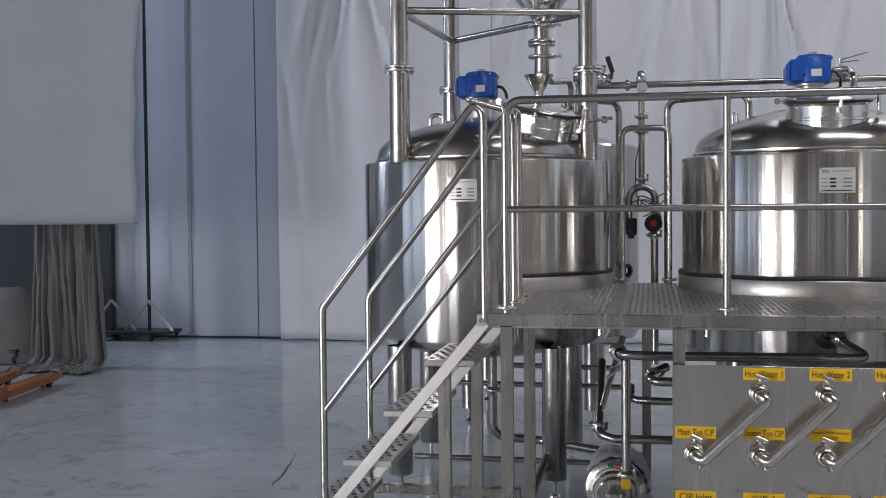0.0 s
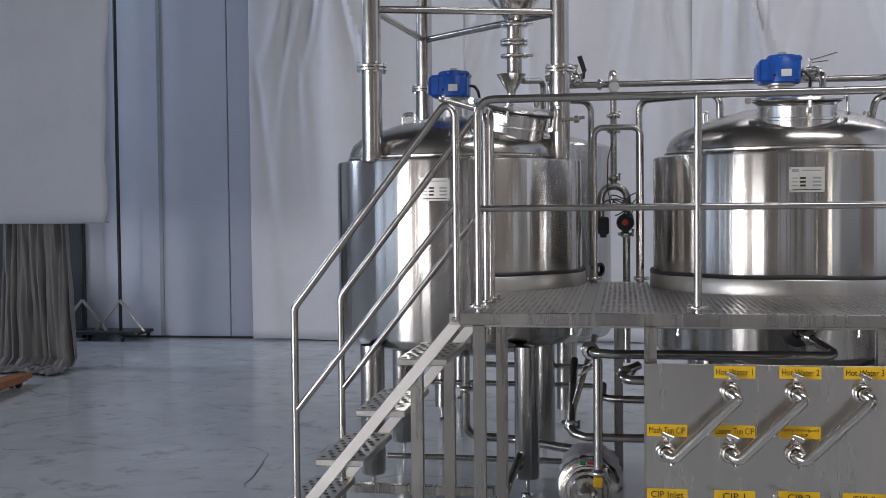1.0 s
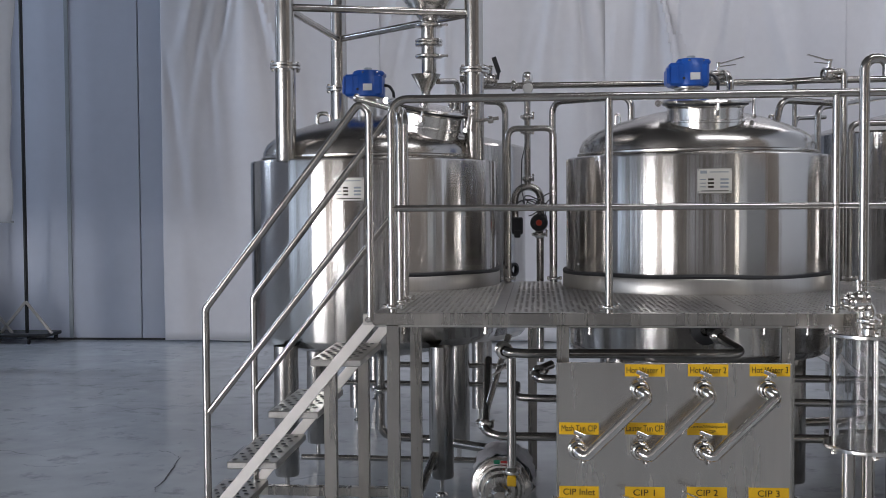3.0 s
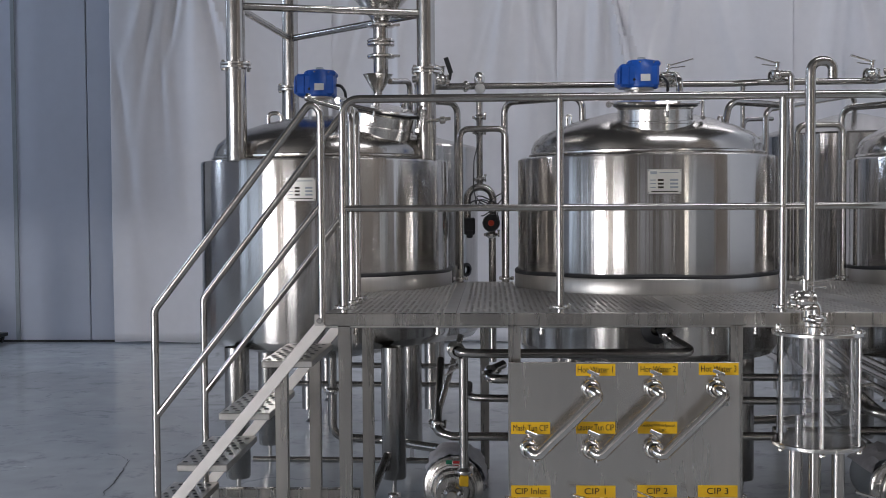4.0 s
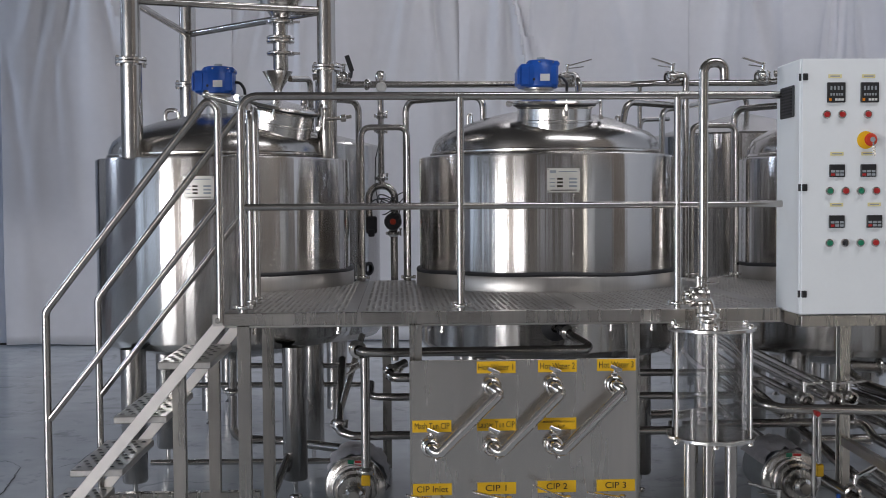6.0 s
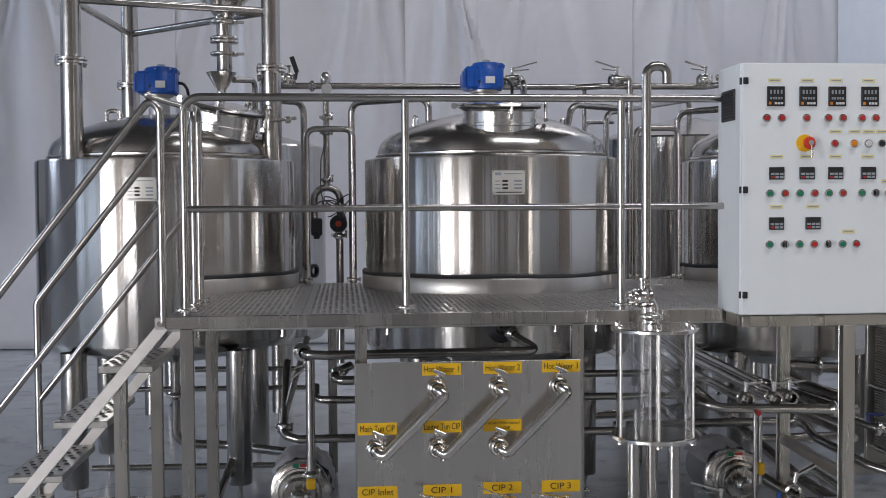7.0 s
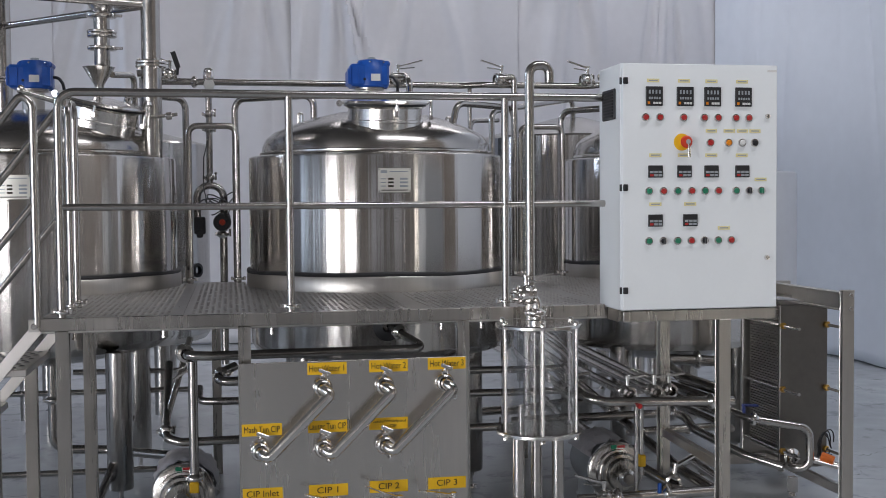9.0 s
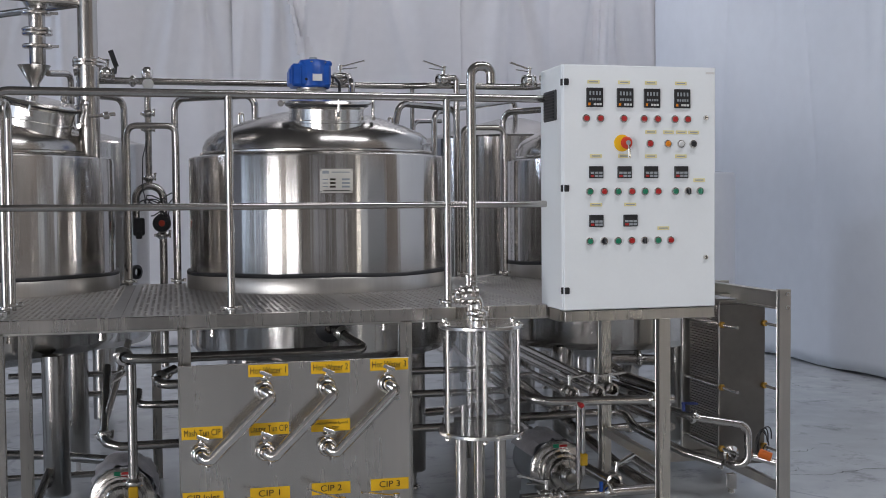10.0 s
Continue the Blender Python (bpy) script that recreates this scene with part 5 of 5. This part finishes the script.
pipe("steel suction pipe along the floor", [(2.02, 6.9, 0.40), (2.05, 5.35, 0.30), (2.30, 5.0, 0.16)], 0.028, 0.05)
pipe("steel pipe slanting to the floor manifold", [(2.10, 6.8, 0.62), (2.40, 5.25, 0.20), (2.46, 5.0, 0.16)], 0.028, 0.05, [((2.27, 5.92, 0.383), (0.15, -0.77, -0.21))])
low = pipe("steel floor manifold pipe with valves", [(1.75, 4.97, 0.155), (2.50, 4.97, 0.16), (2.56, 5.15, 0.17), (2.56, 5.5, 0.19)], 0.026, 0.05, [((2.20, 4.97, 0.158), AX), ((1.95, 4.97, 0.156), AX)])
butterfly(low, (2.27, 5.05, 0.20), (0.3, 1, 0), ((0.2, 0, 1), (1, 0.4, 0.1)), 0.026, 0.14)
butterfly(low, (1.88, 4.97, 0.155), (1, 0, 0), ((0, 0, 1), (-1, 0.2, 0.05)), 0.026, 0.14)
bm = B()
bm_lathe(bm, disc(0.010, 0.05), (2.16, 4.95, 0.17), seg=12)
solid("valve_cap", bm, BLUE, "small blue valve cap on the floor manifold", "valve")
pipe("horizontal steel pipe at the kettle feet", [(2.35, 5.95, 0.26), (3.0, 5.95, 0.27)], 0.024, 0)
pipe("large steel return bend below the kettle", [(3.05, 6.1, 0.63), (2.62, 6.1, 0.66), (2.62, 5.75, 0.60), (2.75, 5.45, 0.56)], 0.033, 0.09, [((2.86, 6.1, 0.645), AX)])
for z, k in ((0.55, 0), (0.47, 1), (0.40, 2)):
    pipe("steel pipe running to the heat exchanger", [(2.25 + 0.12 * k, 6.7, z + 0.1), (2.72 + 0.03 * k, 5.45, z - 0.04)], 0.021, 0)
loop = pipe("bright steel loop pipe with a blue-handled valve at the heat exchanger", [(2.60, 5.62, 0.52), (2.79, 5.24, 0.455), (3.07, 5.15, 0.41), (3.075, 5.15, 0.205), (2.99, 5.2, 0.19), (3.13, 5.45, 0.19)], 0.022, 0.06, [((2.72, 5.38, 0.48), (0.4, -0.8, -0.15)), ((2.80, 5.235, 0.454), (0.9, -0.3, -0.1))])
bm = B()
bm_tube(bm, [(2.765, 5.28, 0.47), (2.765, 5.28, 0.525)], 0.009, seg=8)
bm_bar(bm, (2.76, 5.28, 0.522), (2.85, 5.30, 0.512), 0.016, 0.006)
part("valve_handle", bm, DARKBLUE, loop, "blue lever")
bm = B()
bm_lathe(bm, [(0.02, 0), (0.045, 0.003), (0.048, 0.012), (0.024, 0.03)], (3.13, 5.45, 0.19), (0, -1, 0), 20)
part("port", bm, STEEL, loop)
sens = thing("flow_sensor", "small steel sensor with an orange plug and looped black cable", "sensor", (3.24, 5.2, 0.15))
bm = B()
bm_tube(bm, [(3.10, 5.22, 0.235), (3.26, 5.10, 0.20)], 0.02, seg=14)
part("body", bm, STEEL, sens)
bm = B()
bm_tube(bm, [(3.15, 5.17, 0.255), (3.20, 5.13, 0.235)], 0.024, seg=10)
part("plug", bm, material("orange_plastic", (0.75, 0.17, 0.02), 0.4), sens, "orange plug")
for k in range(4):
    bm = B()
    pts = [(3.22 + 0.035 * math.cos(a * 0.9) * (1 + 0.15 * k), 5.25 + 0.03 * math.sin(a * 0.7 + k), 0.27 + 0.075 * math.sin(a) + 0.012 * k) for a in [i * 2 * math.pi / 14 for i in range(14)]]
    bm_tube(bm, pts, 0.0035, 0, 6)
    part("cable_coil", bm, BLACK, sens, "black cable")

# above the deck
pipe("polished steel spray pipe from the deck to the mash tank", [(-0.155, 6.93, DZ - 0.05), (-0.155, 6.93, 2.262), (-0.48, 6.62, 2.262), (-0.48, 6.62, 2.03)], 0.021, 0.07)
pipe("polished steel spray pipe from the deck to the lauter tank", [(0.145, 6.93, DZ - 0.05), (0.145, 6.93, 2.262), (0.615, 6.62, 2.262), (0.615, 6.62, 2.05)], 0.021, 0.07)
pipe("polished steel spray pipe beside the lauter tank", [(1.945, 6.93, DZ - 0.05), (1.945, 6.93, 2.225), (1.50, 6.62, 2.225), (1.46, 6.62, 2.02)], 0.021, 0.07)
pipe("polished steel spray pipe to the kettle", [(2.265, 6.93, DZ - 0.05), (2.265, 6.93, 2.205), (2.53, 6.62, 2.205), (2.56, 6.5, 2.02)], 0.021, 0.07)
for x0, x1, yl, zl in ((-0.149, 0.159, 7.28, 2.121), (2.089, 2.394, 7.30, 2.13)):
    t = thing("loop_rail", "looped steel tube rail closing the gap between two tanks", "railing", (x0, yl, DZ), "loop rails at the back of the deck")
    bm = B()
    bm_tube(bm, [(x0, yl, DZ - 0.02), (x0, yl, zl), (x1, yl, zl), (x1, yl, DZ - 0.02)], 0.0205, 0.06, 16)
    part("loop", bm, PIPE, t)
    for x in (x0, x1):
        base_collar(x, yl - 0.02, DZ, t)
hd = pipe("long steel header pipe above the tanks", [(-0.43, 6.95, 2.37), (1.60, 6.97, 2.37), (1.75, 6.9, 2.37), (2.45, 6.9, 2.37), (2.62, 6.75, 2.385)], 0.021, 0.08, [((-0.1, 6.955, 2.37), AX), ((0.9, 6.96, 2.37), AX)])
for x, y, lx in ((-0.25, 6.9, -0.6), (0.455 + 0.72, 6.93, 1.0), (1.845, 6.88, -1.0), (2.42, 6.85, -1.0)):
    butterfly(hd, (x, y, 2.405), (1, 0.3, 0), ((0.1, 0, 1), (lx, -0.2, 0.06)), 0.026, 0.15)
for x, y, zb, tx, ty in ((-0.36, 6.9, 2.0, -0.40, 6.80), (1.215, 6.85, 2.09, 1.215, 6.7), (1.93, 6.86, 1.9, 1.93, 6.86), (2.545, 6.75, 2.0, 2.545, 6.66)):
    pipe("steel drop pipe from the header to a tank", [(x - 0.08, y, 2.41), (x, y, 2.42), (tx, ty, 2.36), (tx, ty, zb)], 0.021, 0.05)
pipe("steel pipe looping to the hot water tank top", [(1.93, 7.5, 1.0), (1.93, 7.5, 2.25), (2.78, 8.3, 2.42), (2.80, 8.35, 2.26)], 0.021, 0.08)
pipe("thin steel pipe rising behind the lauter tank", [(1.80, 7.6, 1.2), (1.80, 7.6, 2.19), (2.05, 7.8, 2.21)], 0.016, 0.06)
pipe("thin steel pipe hanging from the header", [(1.66, 6.98, 2.36), (1.66, 6.98, 1.95)], 0.015, 0, [((1.66, 6.98, 2.37), AX)])
st = pipe("vertical steel pipe with clamps and a sight bend", [(-0.014, 6.95, 2.43), (-0.014, 6.95, 1.72)], 0.0205, 0, [((-0.014, 6.95, 2.17), UP), ((-0.014, 6.95, 2.075), UP), ((-0.014, 6.95, 1.775), UP)])
bm = B()
bm_lathe(bm, [(0, 0.05), (0.02, 0.045), (0.032, 0.03), (0.036, 0.0), (0.03, -0.03), (0.0225, -0.05)], (-0.014, 6.95, 2.41), seg=18)
part("cap", bm, STEEL, st)
bm = B()
bm_tube(bm, [(-0.095, 6.95, 1.45), (-0.095, 6.95, 1.725), (0.07, 6.95, 1.725), (0.07, 6.95, 1.45)], 0.024, 0.078, 16)
part("twin_bend", bm, PIPE, st)
bm = B()
bm_tube(bm, [(0.065, 6.95, 1.45), (0.065, 6.95, 0.6)], 0.024, 0, 16)
part("lower_tube", bm, PIPE, st)
for z, x in ((1.47, 0.062),):
    clamp_on(st, (x, 6.95, 1.42), UP, 0.025)
act = thing("level_switch", "black round level switch with a red face and loose wires", "sensor", (0.06, 6.88, 1.5))
bm = B()
bm_lathe(bm, [(0, 0.0), (0.052, 0.002), (0.056, 0.012), (0.056, 0.05), (0.05, 0.06), (0, 0.06)], (0.058, 6.92, 1.495), (0, -1, 0), 24)
part("housing", bm, BLACK, act)
bm = B()
bm_lathe(bm, [(0, 0.008), (0.016, 0.008), (0.02, 0.0)], (0.058, 6.86, 1.495), (0, -1, 0), 18)
part("face", bm, material("red_lens", (0.5, 0.05, 0.02), 0.35), act, "red lens")
bm = B()
bm_box(bm, -0.115, -0.045, 6.90, 6.95, 1.42, 1.53, 0.008)
bm_box(bm, -0.10, -0.06, 6.89, 6.92, 1.40, 1.45, 0.006)
part("terminal_box", bm, BLACK, act)
wr = random.Random(12)
for k in range(7):
    c = Vector((0.02 + wr.uniform(-0.05, 0.06), 6.87 + wr.uniform(-0.03, 0.02), 1.56 + wr.uniform(-0.08, 0.06)))
    ra, rb = wr.uniform(0.05, 0.10), wr.uniform(0.03, 0.09)
    ph = wr.uniform(0, 6)
    bm = B()
    bm_tube(bm, [(c.x + ra * math.cos(a + ph), c.y + 0.02 * math.sin(2 * a), c.z + rb * math.sin(a)) for a in [i * wr.uniform(3.8, 5.6) / 16 for i in range(17)]], 0.0042, 0, 6)
    part("wire", bm, BLACK, act, "thin black wire")
bm = B()
bm_tube(bm, [(-0.03, 6.9, 1.6), (-0.055, 6.92, 1.72), (-0.05, 6.93, 1.9), (-0.025, 6.93, 2.0)], 0.0035, 0.05, 6)
part("wire", bm, BLACK, act)
bm = B()
bm_tube(bm, [(-1.20, 6.48, 2.05), (-1.20, 6.48, 2.17), (-1.28, 6.48, 2.17), (-1.28, 6.48, 2.11)], 0.013, 0.035, 12)
bm_lathe(bm, disc(0.02, 0.03), (-1.20, 6.48, 2.06), seg=12)
solid("vent_bend", bm, STEEL, "small steel vent bend on the mash tank top", "vent")
sp = pipe("steel spout pipe from the funnel to the hatch", [(-0.53, 6.32, 2.335), (-0.43, 6.55, 2.36), (-0.43, 6.6, 2.05)], 0.018, 0.05)
arm = thing("hatch_arm", "steel latch arm with a ball grip on the mash tank hatch", "latch", (-0.8, 5.8, 2.15))
bm = B()
bm_tube(bm, [(-0.93, 5.85, 2.19), (-0.72, 5.88, 2.13)], 0.014, seg=12)
bm_lathe(bm, [(0, -0.02), (0.02, -0.012), (0.024, 0), (0.02, 0.012), (0, 0.02)], (-0.935, 5.85, 2.20), (1, 0, -0.3), 12)
part("arm", bm, STEEL, arm)
bm = B()
bm_tube(bm, [(-0.30, 5.95, 2.07), (-0.16, 5.93, 2.085)], 0.010, seg=10)
bm_lathe(bm, disc(0.02, 0.03), (-0.22, 5.935, 2.075), (1, 0, 0.1), 12)
part("stay", bm, STEEL, arm)

# ---- background at the left ----
bd = thing("backdrop_board", "large white sheet on a frame hanging clear of the floor", "backdrop", (-5.6, 9.9, 1.43))
bm = B()
g = random.Random(3)
rows = []
for j in range(40):
    z = 1.487 + (6.2 - 1.487) * j / 39
    row = []
    for i in range(60):
        edge = -4.90 + 0.035 * noise.noise(Vector((z * 2.1, 3, 1))) + (0.10 * max(0, (z - 2.8)) if z > 2.8 else 0) - 0.02 * (z < 1.6)
        x = -8.2 + (edge + 8.2) * i / 59
        yy = 9.9 + 0.03 * noise.noise(Vector((x * 1.6, z * 0.8, 7))) + 0.02 * noise.noise(Vector((x * 4, z * 2, 3)))
        row.append(bm.verts.new((x, yy, z)))
    rows.append(row)
for a, b in zip(rows, rows[1:]):
    for i in range(59):
        bm.faces.new((a[i], a[i + 1], b[i + 1], b[i]))
sh = part("sheet", bm, BOARD, bd)
so = sh.modifiers.new("thick", "SOLIDIFY")
so.thickness = 0.012
bm = B()
bm_tube(bm, [(-8.2, 9.93, 1.485), (-4.91, 9.93, 1.485)], 0.010, seg=8)
part("bottom_bar", bm, MOTORGREY, bd)
cl = B()
n, rows = 90, []
for j in range(26):
    v = j / 25
    row = []
    for i in range(n + 1):
        u = i / n
        x = -6.23 + (0.70 + 0.11 * v ** 2) * u - 0.05 * v * (1 - u)
        y = 10.27 + 0.05 * math.sin(u * 30 + 5 * noise.noise(Vector((u * 5, v * 0.8, 9)))) * (0.5 + 0.6 * v) + 0.10 * noise.noise(Vector((u * 11, v * 1.4, 4))) + 0.03 * noise.noise(Vector((u * 30, v * 5, 4)))
        z = 1.9 * (1 - v) + 0.03
        if j == 25:
            y -= 0.12
        row.append(cl.verts.new((x, y, z)))
    rows.append(row)
for k in range(5):
    row = []
    for i in range(n + 1):
        u = i / n
        b0 = rows[25][i].co
        row.append(cl.verts.new((b0.x + 0.03 * k * (u - 0.3), b0.y - 0.07 * (k + 1) + 0.04 * math.sin(u * 50 + k), 0.02 + 0.035 * abs(math.sin(u * 27 + k * 2)) * (1 if k < 4 else 0))))
    rows.append(row)
for a, b in zip(rows, rows[1:]):
    for i in range(n):
        cl.faces.new((a[i], a[i + 1], b[i + 1], b[i]))
dr = solid("drape", cl, CLOTH, "grey cloth gathered in folds and heaped on the floor", "cloth")
so = dr.modifiers.new("thick", "SOLIDIFY")
so.thickness = 0.008
bm = B()
rows = []
for j in range(14):
    row = []
    for i in range(30):
        a = math.pi * i / 29
        k = 1 - (j / 13) ** 2
        rr = 0.55 * math.sqrt(max(k, 0.0)) * (1 + 0.18 * noise.noise(Vector((i * 0.35, j * 0.5, 2))))
        row.append(bm.verts.new((-7.0 + 0.55 * math.cos(a) * (0.5 + 0.5 * k) * 1.15, 10.9 - 0.1 - 0.6 * math.sin(a) * (0.35 + 0.65 * k), 0.01 + 0.78 * (j / 13) * (1 + 0.03 * noise.noise(Vector((i * 0.2, j * 0.3, 8)))))))
    rows.append(row)
for a, b in zip(rows, rows[1:]):
    for i in range(29):
        bm.faces.new((a[i], a[i + 1], b[i + 1], b[i]))
solid("heaped_cloth", bm, CLOTH, "dim grey cloth heaped over something on the floor", "cloth")
# plain dark panel added to fill the dark area behind the hanging sheet
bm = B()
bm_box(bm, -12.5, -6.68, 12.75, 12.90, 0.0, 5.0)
solid("dark_fill", bm, BLIND, "dark grey panel added over the wall behind the hanging sheet", "screen", kind="structure")
rk = thing("rolling_stand", "black wheeled base with crossed braces and a tall steel pole", "stand", (-6.25, 12.55, 0))
bm = B()
bm_box(bm, -6.72, -5.76, 12.40, 12.84, 0.085, 0.125, 0.006)
part("base", bm, BLACK, rk)
for x, y in ((-6.65, 12.46), (-5.98, 12.42), (-5.82, 12.8), (-6.45, 12.5)):
    bm = B()
    bm_lathe(bm, disc(0.036, 0.026, 0.006), (x - 0.013, y, 0.037), (1, 0, 0), 16)
    bm_box(bm, x - 0.02, x + 0.02, y - 0.01, y + 0.03, 0.05, 0.09, 0.004)
    part("castor", bm, RUBBER, rk)
for x in (-6.55, -6.06):
    bm = B()
    bm_tube(bm, [(x, 12.55, 0.11), (x, 12.55, 5.5)], 0.022, seg=12)
    part("pole", bm, BLACK, rk)
    for s in (-1, 1):
        bm = B()
        bm_bar(bm, (x, 12.53, 0.50), (x + s * 0.32, 12.53, 0.12), 0.02, 0.035)
        part("brace", bm, BRUSHED, rk)
dl = thing("dolly", "black dolly with a rubber castor", "dolly", (-6.6, 10.6, 0))
bm = B()
bm_box(bm, -7.4, -6.52, 10.35, 10.85, 0.12, 0.155, 0.006)
part("board", bm, BLACK, dl)
for x in (-6.56, -7.3):
    bm = B()
    bm_lathe(bm, disc(0.045, 0.03, 0.006), (x - 0.015, 10.4, 0.046), (1, 0, 0.2), 16)
    bm_box(bm, x - 0.03, x + 0.03, 10.38, 10.44, 0.06, 0.125, 0.005)
    part("castor", bm, RUBBER, dl)
pj = thing("pallet_truck", "worn orange pallet truck forks low on the floor", "pallet truck", (-5.6, 8.2, 0))
d = Vector((-0.117, 0.993, 0))
s = Vector((d.y, -d.x, 0))
tip = Vector((-5.42, 9.22, 0.085))
for k in (0, 1):
    o = tip - s * 0.44 * k + d * (0.10 * k)
    bm = B()
    bm_bar(bm, o - d * 1.25, o - d * 0.10, 0.15, 0.05, 0.006)
    bm_bar(bm, o - d * 0.11, o + d * 0.04, 0.11, 0.035, 0.01)
    fork = part("fork", bm, ORANGE, pj)
    bm = B()
    for q in (-1, 1):
        bm_lathe(bm, disc(0.04, 0.04, 0.006), o - d * 0.2 + s * (q * 0.035 - 0.02) + Vector((0, 0, -0.042)), s, 14)
    part("roller", bm, RUBBER, fork)
bm = B()
b0 = tip - s * 0.265 - d * 1.1
bm_bar(bm, b0 - s * 0.30, b0 + s * 0.30, 0.12, 0.12, 0.01)
bm_tube(bm, [b0 - d * 0.1 + Vector((0, 0, 0.02)), b0 - d * 0.1 + Vector((0, 0, 0.5)), b0 - d * 0.45 + Vector((0, 0, 1.15))], 0.02, 0.1, 12)
part("body", bm, ORANGE, pj)

bm = B()
bm_bar(bm, (-0.192, 6.84, 2.445), (-0.222, 6.84, 2.535), 0.022, 0.014, 0.004, (0, 1, 0))
bm_tube(bm, [(-0.20, 6.86, 2.40), (-0.192, 6.845, 2.455)], 0.009, seg=10)
part("grip_lever", bm, BLACK, hd, "black plastic grip of a valve")
bm = B()
bm_lathe(bm, [(0, 0.014), (0.028, 0.014), (0.032, 0.010), (0.034, 0.0), (0, 0)], (-0.010, 6.935, 2.352), (0, -1, 0), 24)
part("dial", bm, CLEAR, st, "small round white dial")
bm = B()
bm_lathe(bm, disc(0.012, 0.022), (1.663, 6.952, 2.368), (0, -1, 0), 12)
part("red_cap", bm, REDP, hd, "small red plastic cap")

# ---- to true size ----
AT_SIZE = {"work_deck", "guard_rail", "loop_rail", "stairs", "hand_rail", "control_cabinet", "cabinet_frame", "cip_panel", "jumper_pipe", "sight_glass", "vent_pipe"}
for ob in list(scene.objects):
    if ob.parent is None and ob.type in {"MESH", "EMPTY"} and ob.name.split(".")[0] not in AT_SIZE:
        ob.location = true_size(ob.location)
        ob.scale = ob.scale * TRUE
